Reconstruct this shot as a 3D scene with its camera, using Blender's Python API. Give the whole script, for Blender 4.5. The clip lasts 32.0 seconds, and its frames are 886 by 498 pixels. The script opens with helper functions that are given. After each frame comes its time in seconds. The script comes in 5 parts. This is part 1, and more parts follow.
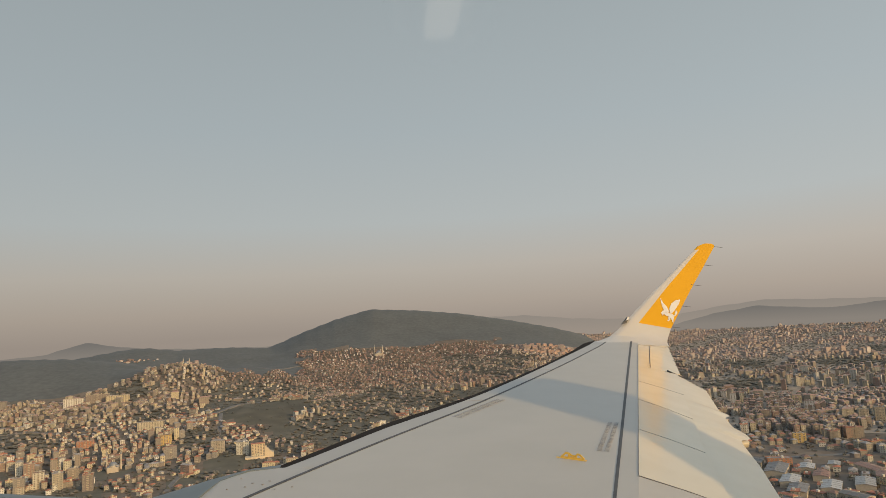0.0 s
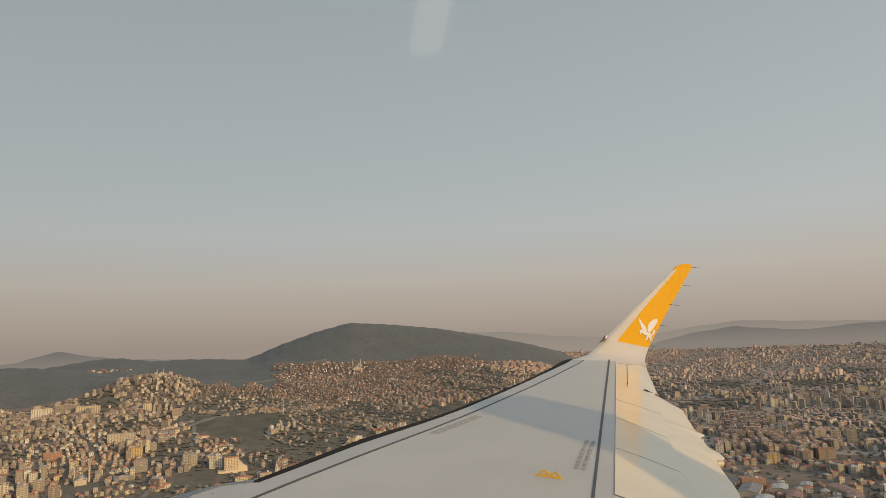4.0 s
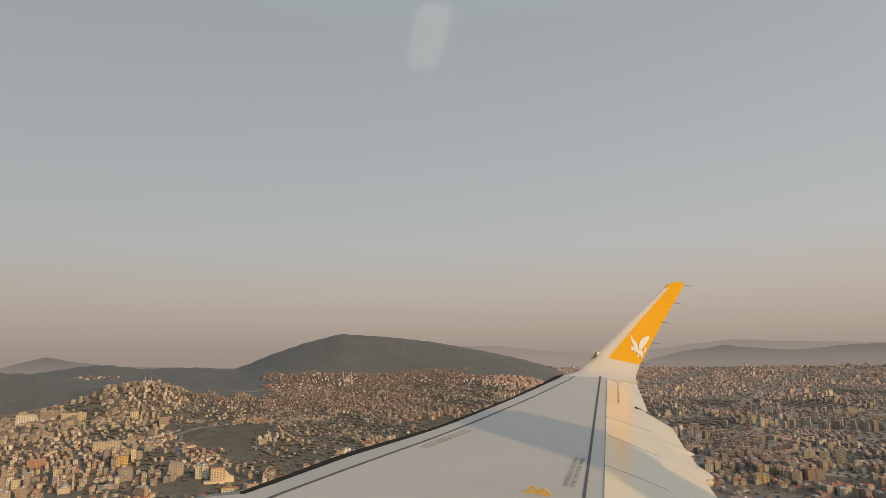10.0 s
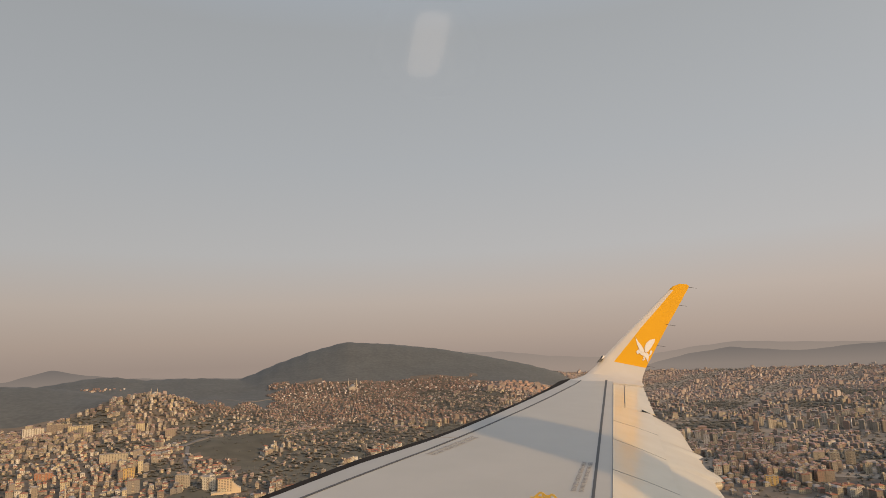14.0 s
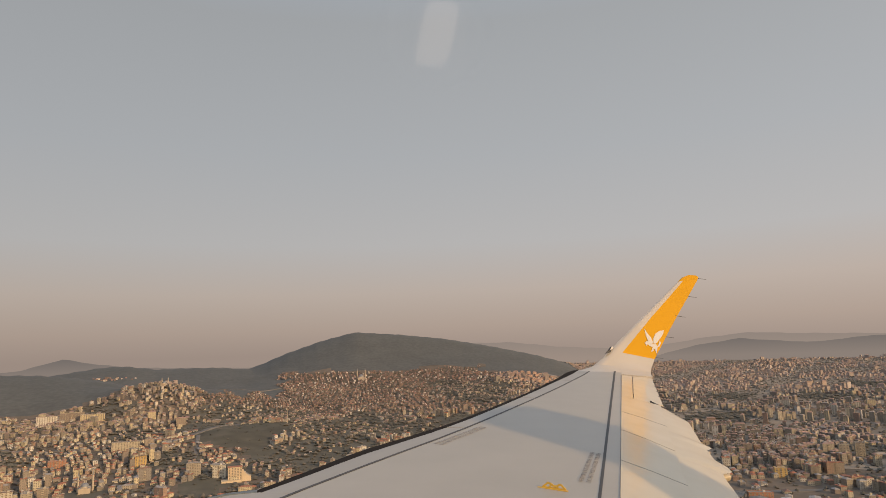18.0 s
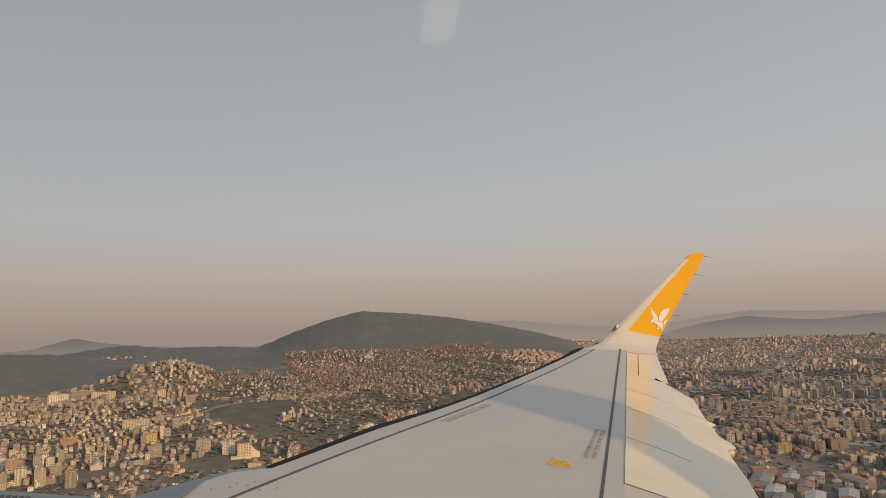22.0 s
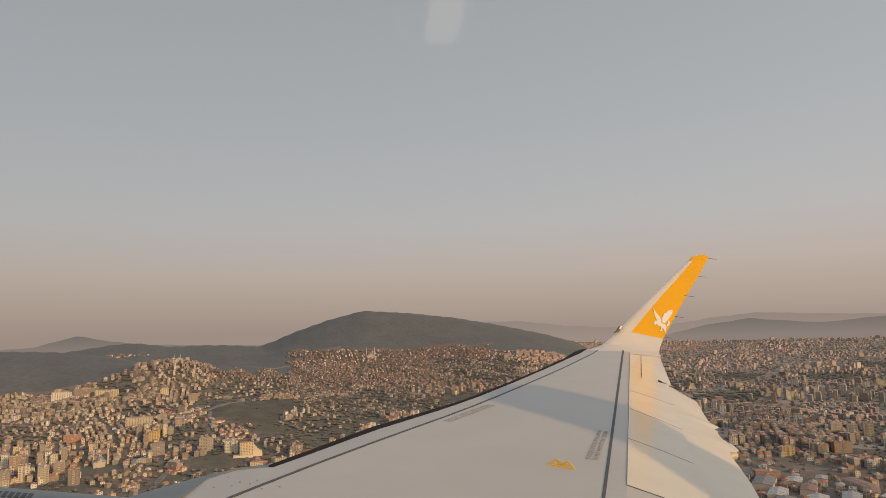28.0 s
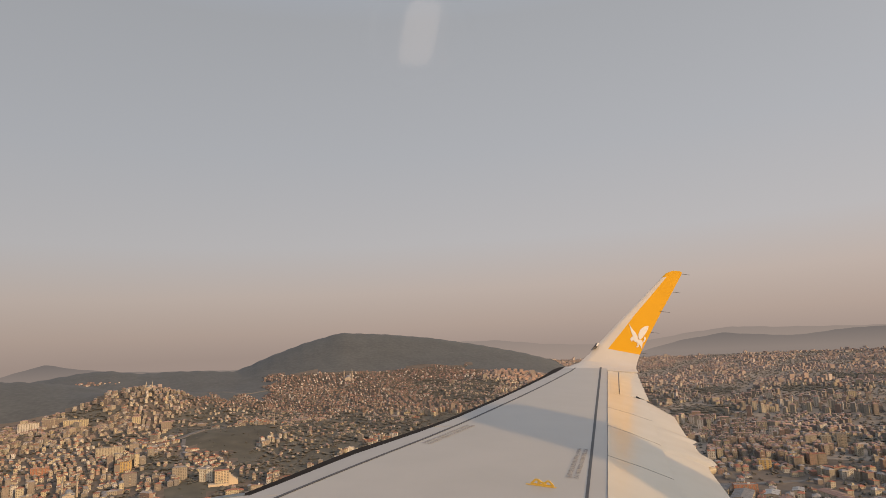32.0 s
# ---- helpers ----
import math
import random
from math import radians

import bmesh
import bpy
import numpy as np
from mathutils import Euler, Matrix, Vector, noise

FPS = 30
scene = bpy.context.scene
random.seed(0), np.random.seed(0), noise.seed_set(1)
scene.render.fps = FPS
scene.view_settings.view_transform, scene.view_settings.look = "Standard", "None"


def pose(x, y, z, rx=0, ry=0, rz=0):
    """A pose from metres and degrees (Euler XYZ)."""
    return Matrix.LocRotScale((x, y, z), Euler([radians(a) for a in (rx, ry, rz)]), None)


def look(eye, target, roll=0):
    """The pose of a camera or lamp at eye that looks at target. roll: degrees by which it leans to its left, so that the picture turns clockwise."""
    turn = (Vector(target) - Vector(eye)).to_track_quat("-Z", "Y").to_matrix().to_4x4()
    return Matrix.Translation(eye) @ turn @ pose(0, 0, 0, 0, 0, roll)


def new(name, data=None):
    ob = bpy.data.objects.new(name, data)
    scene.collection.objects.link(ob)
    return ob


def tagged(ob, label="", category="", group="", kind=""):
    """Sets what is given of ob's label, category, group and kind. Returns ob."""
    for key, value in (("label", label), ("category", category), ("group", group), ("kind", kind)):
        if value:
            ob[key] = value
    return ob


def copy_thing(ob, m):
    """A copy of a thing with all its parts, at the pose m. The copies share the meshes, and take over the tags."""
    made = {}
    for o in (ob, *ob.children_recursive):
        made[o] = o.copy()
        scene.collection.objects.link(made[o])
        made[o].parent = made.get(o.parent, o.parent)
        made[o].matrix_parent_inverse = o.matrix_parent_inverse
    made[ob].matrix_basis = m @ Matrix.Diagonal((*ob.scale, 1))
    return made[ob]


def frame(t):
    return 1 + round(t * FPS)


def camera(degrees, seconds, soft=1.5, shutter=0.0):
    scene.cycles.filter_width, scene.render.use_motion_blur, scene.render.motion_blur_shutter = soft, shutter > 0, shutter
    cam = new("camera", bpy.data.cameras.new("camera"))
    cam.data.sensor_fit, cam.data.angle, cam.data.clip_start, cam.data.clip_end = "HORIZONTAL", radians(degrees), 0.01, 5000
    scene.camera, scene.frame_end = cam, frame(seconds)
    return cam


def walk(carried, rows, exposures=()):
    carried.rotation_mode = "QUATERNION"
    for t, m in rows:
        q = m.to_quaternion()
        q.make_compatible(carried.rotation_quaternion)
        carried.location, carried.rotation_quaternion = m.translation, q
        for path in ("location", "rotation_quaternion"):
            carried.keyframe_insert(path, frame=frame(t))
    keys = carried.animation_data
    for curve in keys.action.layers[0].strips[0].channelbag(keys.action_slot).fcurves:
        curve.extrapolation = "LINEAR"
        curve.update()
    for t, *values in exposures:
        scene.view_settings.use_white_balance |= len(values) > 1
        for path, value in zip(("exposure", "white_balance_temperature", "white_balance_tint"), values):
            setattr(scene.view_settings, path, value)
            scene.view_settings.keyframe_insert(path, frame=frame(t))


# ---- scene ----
# ---- camera and walk ----
EYE = Vector((0.0, 0.0, 255.0))
AHEAD = look(EYE, EYE + Vector((0.0, math.cos(radians(6.97)), math.sin(radians(6.97)))), -2.5)
# seconds, and small turns of the hand in degrees: up, to the left, about the line of sight
SWAY = [
    (0, -0.13, 0.62, -0.89), (0.5, -0.13, 0.66, -0.63), (1, -0.01, 0.18, -0.35), (1.5, 0.44, -0.77, 0.05), (2, 1.04, -0.84, 0.52),
    (2.5, 1.17, -0.91, 0.68), (3, 1.35, -1.17, 0.54), (3.5, 1.11, -1.04, 0.42), (4, 1.21, -1.10, 0.35), (4.5, 1.05, -0.56, 0.10),
    (6.5, 1.23, -0.81, 0.91), (7, 1.35, -0.91, 0.81), (7.5, 2.02, -1.65, 0.90), (8, 2.30, -1.99, 1.12), (8.5, 2.37, -1.97, 1.29),
    (9, 2.37, -2.04, 1.40), (9.5, 2.49, -2.02, 1.49), (10, 2.35, -1.73, 1.56), (10.5, 2.13, -1.68, 1.62), (11, 2.83, -2.48, 1.60),
    (11.5, 3.03, -2.38, 1.31), (12, 2.49, -1.67, 0.79), (12.5, 3.25, -2.04, 0.45), (13, 2.93, -1.92, 0.37), (13.5, 2.85, -0.95, 0.39),
    (14, 2.95, -1.39, 0.55), (14.5, 2.77, -1.23, 0.77), (16.5, 2.42, -0.78, 0.55), (17, 2.56, -0.87, 0.65), (17.5, 2.28, -0.63, 0.73),
    (18, 2.11, -0.63, 0.65), (18.5, 1.30, -0.49, 0.41), (19, 0.0, 0.0, 0.14), (19.5, -0.28, 0.44, 0.04), (20, 0.08, -0.06, 0.13),
    (20.5, 0.12, -0.11, 0.20), (21, 0.10, 0.01, 0.23), (21.5, 0.29, -0.14, 0.31), (22, 0.19, -0.12, 0.46), (22.5, 0.19, -0.06, 0.52),
    (23, 0.29, -0.10, 0.47), (23.5, 0.29, -0.03, 0.47), (24, 0.16, 0.03, 0.53), (24.5, 0.17, 0.06, 0.50), (25, 0.26, 0.01, 0.49),
    (25.5, 0.11, 0.19, 0.55), (27.5, 0.23, 0.10, 0.87), (28, 0.21, 0.18, 0.81), (28.5, 0.28, 0.12, 0.84), (29, 0.36, -0.02, 0.90),
    (29.5, 0.66, -0.45, 0.86), (30, 1.15, -0.91, 0.60), (30.5, 3.77, -3.84, 0.20), (31, 3.01, -3.20, -0.13), (31.5, 2.40, -2.25, -0.21),
    (32, 2.04, -1.92, -0.14)]
cam = camera(70, 32.0, soft=0.7)
walk(cam, [(t, AHEAD @ pose(0, 0, 0, a, b, c)) for t, a, b, c in SWAY], [(0, 0.13, 6230, 4), (4, 0.12, 6300, 5), (9, 0.11, 6400, 7), (14, 0.11, 6560, 12), (17, 0.11, 6500, 11), (19, 0.09, 6620, 14), (21, 0.10, 6410, 10), (25, 0.10, 6460, 12), (29, 0.10, 6540, 12), (31, 0.10, 6450, 13), (32, 0.12, 6520, 15)])

# the airplane's own frame: x aft, y outboard over the right wing, z up; the seat's window is beside the camera
SEAT = Matrix(((0.9994, -0.01948, -0.0286, 1.394), (-0.03133, -0.15833, -0.98689, 1.80), (0.0147, 0.98719, -0.15884, 0.945), (0, 0, 0, 1)))
PLANE = AHEAD @ SEAT.inverted()

# ---- sky and sun ----
SUN_E = radians(17)
sun_way = (PLANE.to_3x3() @ Vector((0.72 * math.cos(SUN_E), -0.694 * math.cos(SUN_E), math.sin(SUN_E)))).normalized()
sun = new("sun", bpy.data.lights.new("sun", "SUN"))
sun.matrix_world = look((0, 0, 900), Vector((0, 0, 900)) - sun_way)
sun.data.energy, sun.data.angle, sun.data.color = 2.9, radians(0.6), (1.0, 0.645, 0.305)

world = bpy.data.worlds.new("evening_sky")
scene.world = world
world.use_nodes = True
wn, wl = world.node_tree.nodes, world.node_tree.links
sky = wn.new("ShaderNodeTexSky")
sky.sky_type, sky.sun_disc = "NISHITA", False
sky.sun_elevation, sky.sun_rotation = math.asin(sun_way.z), math.atan2(sun_way.x, sun_way.y)
sky.air_density, sky.dust_density, sky.ozone_density = 1.4, 4.0, 1.0
bg = wn["Background"]
geo = wn.new("ShaderNodeTexCoord")
sep = wn.new("ShaderNodeSeparateXYZ")
wl.new(geo.outputs["Generated"], sep.inputs[0])
ramp = wn.new("ShaderNodeValToRGB")
wl.new(sep.outputs["Z"], ramp.inputs[0])
cr = ramp.color_ramp
SKY = [(0.0, (0.37, 0.297, 0.25)), (0.035, (0.435, 0.352, 0.296)), (0.09, (0.49, 0.420, 0.37)), (0.165, (0.467, 0.461, 0.455)),
       (0.30, (0.41, 0.427, 0.438)), (0.48, (0.362, 0.380, 0.388)), (0.70, (0.375, 0.465, 0.57)), (1.0, (0.38, 0.54, 0.78))]
while len(cr.elements) < len(SKY):
    cr.elements.new(0.5)
for el, (p, c) in zip(cr.elements, SKY):
    el.position, el.color = p, (*c, 1)
mixw = wn.new("ShaderNodeMix")
mixw.data_type = "RGBA"
mixw.inputs["Factor"].default_value = 0.92
scale = wn.new("ShaderNodeVectorMath")
scale.operation = "SCALE"
scale.inputs["Scale"].default_value = 0.10
wl.new(sky.outputs[0], scale.inputs[0])
wl.new(scale.outputs[0], mixw.inputs["A"])
wl.new(ramp.outputs[0], mixw.inputs["B"])
side = wn.new("ShaderNodeMath")
side.operation, side.inputs[1].default_value, side.inputs[2].default_value = "MULTIPLY_ADD", 0.11, 1.0
wl.new(sep.outputs["X"], side.inputs[0])
glow = wn.new("ShaderNodeVectorMath")
glow.operation = "SCALE"
wl.new(mixw.outputs["Result"], glow.inputs[0])
wl.new(side.outputs[0], glow.inputs["Scale"])
# the sky brightens smoothly towards the sun
near = wn.new("ShaderNodeVectorMath")
near.operation, near.inputs[1].default_value = "DOT_PRODUCT", sun_way
wl.new(geo.outputs["Generated"], near.inputs[0])
lit = wn.new("ShaderNodeMath")
lit.operation, lit.use_clamp = "MULTIPLY", True
wl.new(near.outputs["Value"], lit.inputs[0])
lit.inputs[1].default_value = 1.0
power = wn.new("ShaderNodeMath")
power.operation, power.inputs[1].default_value = "POWER", 2.0
wl.new(lit.outputs[0], power.inputs[0])
warm = wn.new("ShaderNodeVectorMath")
warm.operation, warm.inputs[0].default_value = "SCALE", (0.74, 0.55, 0.36)
wl.new(power.outputs[0], warm.inputs["Scale"])
halo = wn.new("ShaderNodeVectorMath")
halo.operation = "ADD"
wl.new(glow.outputs[0], halo.inputs[0])
wl.new(warm.outputs[0], halo.inputs[1])
wl.new(halo.outputs[0], bg.inputs[0])
bg.inputs[1].default_value = 1.0


# ---- materials ----
def material(name, stops, scale=1.0, rough=0.7, metal=0.0, bump=0.0, detail=6.0, source="noise", fine=0.0, coat=0.0, spec=0.5):
    """A surface whose colour runs through stops by noise ('noise'), by piece ('island') or by object ('object')."""
    m = bpy.data.materials.new(name)
    m.use_nodes = True
    n, l = m.node_tree.nodes, m.node_tree.links
    b = n["Principled BSDF"]
    b.inputs["Roughness"].default_value, b.inputs["Metallic"].default_value = rough, metal
    b.inputs["Coat Weight"].default_value, b.inputs["Specular IOR Level"].default_value = coat, spec
    co = n.new("ShaderNodeTexCoord")
    tex = n.new("ShaderNodeTexNoise")
    tex.inputs["Scale"].default_value, tex.inputs["Detail"].default_value = scale, detail
    l.new(co.outputs["Object"], tex.inputs["Vector"])
    r = n.new("ShaderNodeValToRGB")
    while len(r.color_ramp.elements) < len(stops):
        r.color_ramp.elements.new(0.5)
    for i, (e, c) in enumerate(zip(r.color_ramp.elements, stops)):
        e.color = (*c, 1)
        e.position = i / max(1, len(stops) - 1) if source != "noise" else 0.3 + 0.4 * i / max(1, len(stops) - 1)
    if source == "noise":
        l.new(tex.outputs["Fac"], r.inputs[0])
    elif source == "island":
        g = n.new("ShaderNodeNewGeometry")
        l.new(g.outputs["Random Per Island"], r.inputs[0])
        r.color_ramp.interpolation = "CONSTANT"
    else:
        g = n.new("ShaderNodeObjectInfo")
        l.new(g.outputs["Random"], r.inputs[0])
        r.color_ramp.interpolation = "CONSTANT"
    out = r.outputs[0]
    if fine:
        t2 = n.new("ShaderNodeTexNoise")
        t2.inputs["Scale"].default_value, t2.inputs["Detail"].default_value = scale * 0.13 if source == "noise" else 0.35, 5
        l.new(co.outputs["Object"], t2.inputs["Vector"])
        mr = n.new("ShaderNodeMapRange")
        mr.inputs["From Min"].default_value, mr.inputs["From Max"].default_value = 0.3, 0.7
        mr.inputs["To Min"].default_value, mr.inputs["To Max"].default_value = 1 - fine, 1 + fine * 0.5
        l.new(t2.outputs["Fac"], mr.inputs["Value"])
        mul = n.new("ShaderNodeVectorMath")
        mul.operation = "SCALE"
        l.new(out, mul.inputs[0])
        l.new(mr.outputs[0], mul.inputs["Scale"])
        out = mul.outputs[0]
    l.new(out, b.inputs["Base Color"])
    if bump:
        bp = n.new("ShaderNodeBump")
        bp.inputs["Strength"].default_value = bump
        bp.inputs["Distance"].default_value = 0.02
        l.new(tex.outputs["Fac"], bp.inputs["Height"])
        l.new(bp.outputs[0], b.inputs["Normal"])
    return m


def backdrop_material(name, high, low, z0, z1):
    """Far hills: a glowing tone against the sky, haze painted paler towards their foot."""
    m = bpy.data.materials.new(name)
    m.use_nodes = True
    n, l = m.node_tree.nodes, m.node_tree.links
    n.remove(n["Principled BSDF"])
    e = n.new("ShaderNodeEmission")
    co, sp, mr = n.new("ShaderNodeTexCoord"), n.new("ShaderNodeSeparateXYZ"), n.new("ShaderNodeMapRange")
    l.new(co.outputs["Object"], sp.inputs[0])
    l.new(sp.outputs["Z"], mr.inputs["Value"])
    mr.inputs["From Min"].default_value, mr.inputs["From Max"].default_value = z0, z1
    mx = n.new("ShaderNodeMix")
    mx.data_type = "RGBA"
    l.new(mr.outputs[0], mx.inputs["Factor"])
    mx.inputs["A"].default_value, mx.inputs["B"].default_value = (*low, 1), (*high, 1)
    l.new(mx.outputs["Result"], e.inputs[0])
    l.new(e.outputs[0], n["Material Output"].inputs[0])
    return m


# dull browns stand in for shaded fronts, bright creams for sunlit ones
WALLS = [(0.64, 0.57, 0.40), (0.31, 0.27, 0.22), (0.68, 0.63, 0.50), (0.46, 0.41, 0.31), (0.62, 0.53, 0.34), (0.28, 0.235, 0.20), (0.50, 0.43, 0.32),
         (0.71, 0.67, 0.58), (0.36, 0.30, 0.235), (0.40, 0.275, 0.205), (0.57, 0.51, 0.38), (0.32, 0.29, 0.25), (0.43, 0.38, 0.29), (0.60, 0.53, 0.37)]
ROOFS = [(0.36, 0.15, 0.09), (0.30, 0.145, 0.10), (0.40, 0.17, 0.105), (0.27, 0.25, 0.23), (0.25, 0.16, 0.12), (0.33, 0.30, 0.275), (0.25, 0.225, 0.20)]
M_PAINT = material("wing_paint", [(0.395, 0.370, 0.326), (0.425, 0.398, 0.352)], 1.6, 0.42, 0.0, 0.02, fine=0.05)
M_PANEL = material("panel_paint", [(0.565, 0.495, 0.362), (0.605, 0.53, 0.395)], 2.2, 0.20, 0.0, 0.02, fine=0.05, spec=0.75)
M_SLAT = material("slat_paint", [(0.345, 0.328, 0.300), (0.375, 0.357, 0.328)], 2.0, 0.40, 0.0, 0.02, fine=0.05)
# lip faces away from the sun; its shade is put into this near-black
M_EDGE = material("shaded_metal_edge", [(0.020, 0.013, 0.009), (0.030, 0.021, 0.015)], 6.0, 0.85, 0.0, 0.05, spec=0.1)
M_SEAL = material("rubber_seal", [(0.055, 0.055, 0.058), (0.08, 0.08, 0.08)], 9.0, 0.7)
M_JOINT = material("joint_sealant", [(0.13, 0.122, 0.112), (0.17, 0.16, 0.146)], 9.0, 0.7)
M_EMBLEM = material("bright_white_paint", [(0.66, 0.635, 0.595), (0.70, 0.675, 0.635)], 2.0, 0.4, fine=0.04)
M_YELLOW = material("yellow_paint", [(0.66, 0.335, 0.0), (0.70, 0.355, 0.001)], 1.5, 0.5, fine=0.04, spec=0.2)
M_WHITE = material("white_paint", [(0.51, 0.475, 0.425), (0.55, 0.512, 0.46)], 2.0, 0.35, fine=0.04)
M_STENCIL = material("stencil_grey", [(0.27, 0.26, 0.255), (0.36, 0.35, 0.34)], 30.0, 0.6)
M_SPOT = material("worn_paint_spot", [(0.27, 0.258, 0.24), (0.32, 0.305, 0.285)], 30.0, 0.6)
M_NACELLE = material("nacelle_paint", [(0.125, 0.148, 0.15), (0.15, 0.172, 0.175)], 2.0, 0.45, fine=0.05)
M_GLASS = material("dark_glass", [(0.03, 0.032, 0.036), (0.05, 0.05, 0.055)], 4.0, 0.12)
# the wall palette scaled down by quarter, most and bluest on the plain
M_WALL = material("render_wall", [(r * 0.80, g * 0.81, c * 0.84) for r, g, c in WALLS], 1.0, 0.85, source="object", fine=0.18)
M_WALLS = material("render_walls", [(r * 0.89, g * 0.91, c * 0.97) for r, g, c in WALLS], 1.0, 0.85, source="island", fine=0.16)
M_MIDWALLS = material("scaled_down_walls", [(r * 0.82, g * 0.82, c * 0.85) for r, g, c in WALLS], 1.0, 0.85, source="island", fine=0.16)
# plain walls dulled towards grey, flattening contrast like haze
M_PLAINWALLS = material("haze_dulled_walls", [(r * 0.68, g * 0.70, c * 0.78) for r, g, c in WALLS], 1.0, 0.85, source="island", fine=0.16)
# haze is put into these colours: distant walls and roofs kept close in tone
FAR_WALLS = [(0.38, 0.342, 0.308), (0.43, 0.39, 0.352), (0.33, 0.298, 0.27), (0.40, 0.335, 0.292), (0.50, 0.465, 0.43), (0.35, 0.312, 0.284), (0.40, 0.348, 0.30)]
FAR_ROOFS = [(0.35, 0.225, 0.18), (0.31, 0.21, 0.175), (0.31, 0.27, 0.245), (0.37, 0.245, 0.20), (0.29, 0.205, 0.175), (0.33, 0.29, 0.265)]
M_FARWALLS = material("hazed_walls", [(r * 0.95, g * 0.91, c * 0.91) for r, g, c in FAR_WALLS], 1.0, 0.9, source="island", fine=0.12)
M_FARROOFS = material("hazed_roofs", FAR_ROOFS, 1.0, 0.9, source="island", fine=0.12)
# most hillside walls are darkened as if in shade, a few left sunlit white
HILL_WALLS = [(0.27, 0.20, 0.17), (0.32, 0.23, 0.19), (0.52, 0.47, 0.41), (0.22, 0.175, 0.15), (0.36, 0.26, 0.215), (0.25, 0.20, 0.175), (0.70, 0.66, 0.60), (0.24, 0.19, 0.165), (0.30, 0.22, 0.18)]
M_HILLWALLS = material("hillside_walls", [(r * 0.86, g * 0.87, c * 0.90) for r, g, c in HILL_WALLS], 1.0, 0.9, source="island", fine=0.12)
M_HILLROOFS = material("hillside_roofs", [(0.36, 0.19, 0.14), (0.30, 0.17, 0.13), (0.40, 0.22, 0.165), (0.24, 0.19, 0.165), (0.33, 0.18, 0.135)], 1.0, 0.9, source="island", fine=0.12)
M_ROOF = material("roof_tile", ROOFS, 1.0, 0.9, source="object", fine=0.25)
M_ROOFS = material("roof_tiles", ROOFS, 1.0, 0.9, source="island", fine=0.25)
M_WINDOW = material("window_glass", [(0.14, 0.128, 0.11), (0.27, 0.24, 0.20)], 0.5, 0.3)
M_SHEET = material("roof_sheet", [(0.20, 0.19, 0.18), (0.32, 0.31, 0.29), (0.15, 0.14, 0.13), (0.26, 0.15, 0.11), (0.40, 0.39, 0.37), (0.22, 0.20, 0.18)], 1.0, 0.6, source="object", fine=0.25)
M_BRICK = material("brick_red_wall", [(0.36, 0.17, 0.11), (0.42, 0.21, 0.13)], 0.4, 0.85, fine=0.15)
M_OCHRE = material("ochre_wall", [(0.55, 0.38, 0.14), (0.60, 0.43, 0.18)], 0.4, 0.85, fine=0.15)
M_ESTATE = material("estate_pink_walls", [(0.50, 0.33, 0.26), (0.54, 0.37, 0.29), (0.46, 0.31, 0.25)], 1.0, 0.85, source="island", fine=0.12)
M_BRACKET = material("bracket_yellow", [(0.66, 0.42, 0.06), (0.70, 0.46, 0.08)], 3.0, 0.5)
M_STONE = material("pale_stone", [(0.43, 0.365, 0.28), (0.50, 0.43, 0.34)], 0.8, 0.8, bump=0.2)
M_PALE = material("pale_render", [(0.58, 0.47, 0.32), (0.64, 0.53, 0.38)], 0.8, 0.8, fine=0.12)
M_LEAD = material("lead_dome", [(0.20, 0.21, 0.22), (0.26, 0.27, 0.28)], 0.8, 0.5, 0.3)
M_TOWN = material("town_ground", [(0.124, 0.097, 0.070), (0.142, 0.111, 0.082), (0.175, 0.138, 0.103), (0.132, 0.103, 0.076)], 0.035, 0.95, detail=9, fine=0.3)
# plain ground paled so its dark parts lift as under haze
M_PLAIN = material("haze_paled_plain", [(0.22, 0.182, 0.140), (0.25, 0.207, 0.160), (0.29, 0.240, 0.187), (0.235, 0.194, 0.150)], 0.03, 0.95, detail=9, fine=0.25)
M_GRASS = material("dry_grass", [(0.088, 0.080, 0.058), (0.110, 0.100, 0.072), (0.140, 0.122, 0.090)], 0.02, 0.95, detail=9, fine=0.3)
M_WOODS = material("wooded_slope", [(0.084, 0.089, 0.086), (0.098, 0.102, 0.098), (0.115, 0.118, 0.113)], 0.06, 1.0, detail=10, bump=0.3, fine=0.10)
M_GROVE = material("bare_grove_floor", [(0.098, 0.090, 0.069), (0.115, 0.105, 0.081), (0.135, 0.122, 0.095)], 0.09, 1.0, detail=10, bump=0.4, fine=0.25)
# both hill tones give off light, with the evening haze in their colours
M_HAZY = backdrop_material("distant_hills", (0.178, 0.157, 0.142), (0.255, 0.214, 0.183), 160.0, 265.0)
M_HAZIER = backdrop_material("far_hazed_hill_glow", (0.265, 0.226, 0.196), (0.33, 0.266, 0.22), 155.0, 345.0)
M_ROAD = material("asphalt", [(0.13, 0.12, 0.11), (0.18, 0.165, 0.15)], 0.05, 0.9)
M_LEAF = material("foliage", [(0.096, 0.094, 0.074), (0.110, 0.106, 0.084), (0.124, 0.117, 0.094), (0.102, 0.098, 0.078)], 0.5, 0.95, source="island")
M_BARE = material("bare_branches", [(0.120, 0.107, 0.085), (0.134, 0.119, 0.095), (0.150, 0.133, 0.108), (0.126, 0.112, 0.089)], 0.5, 0.95, source="island")
M_TRUNK = material("bark", [(0.06, 0.045, 0.03), (0.09, 0.07, 0.05)], 3.0, 0.9)


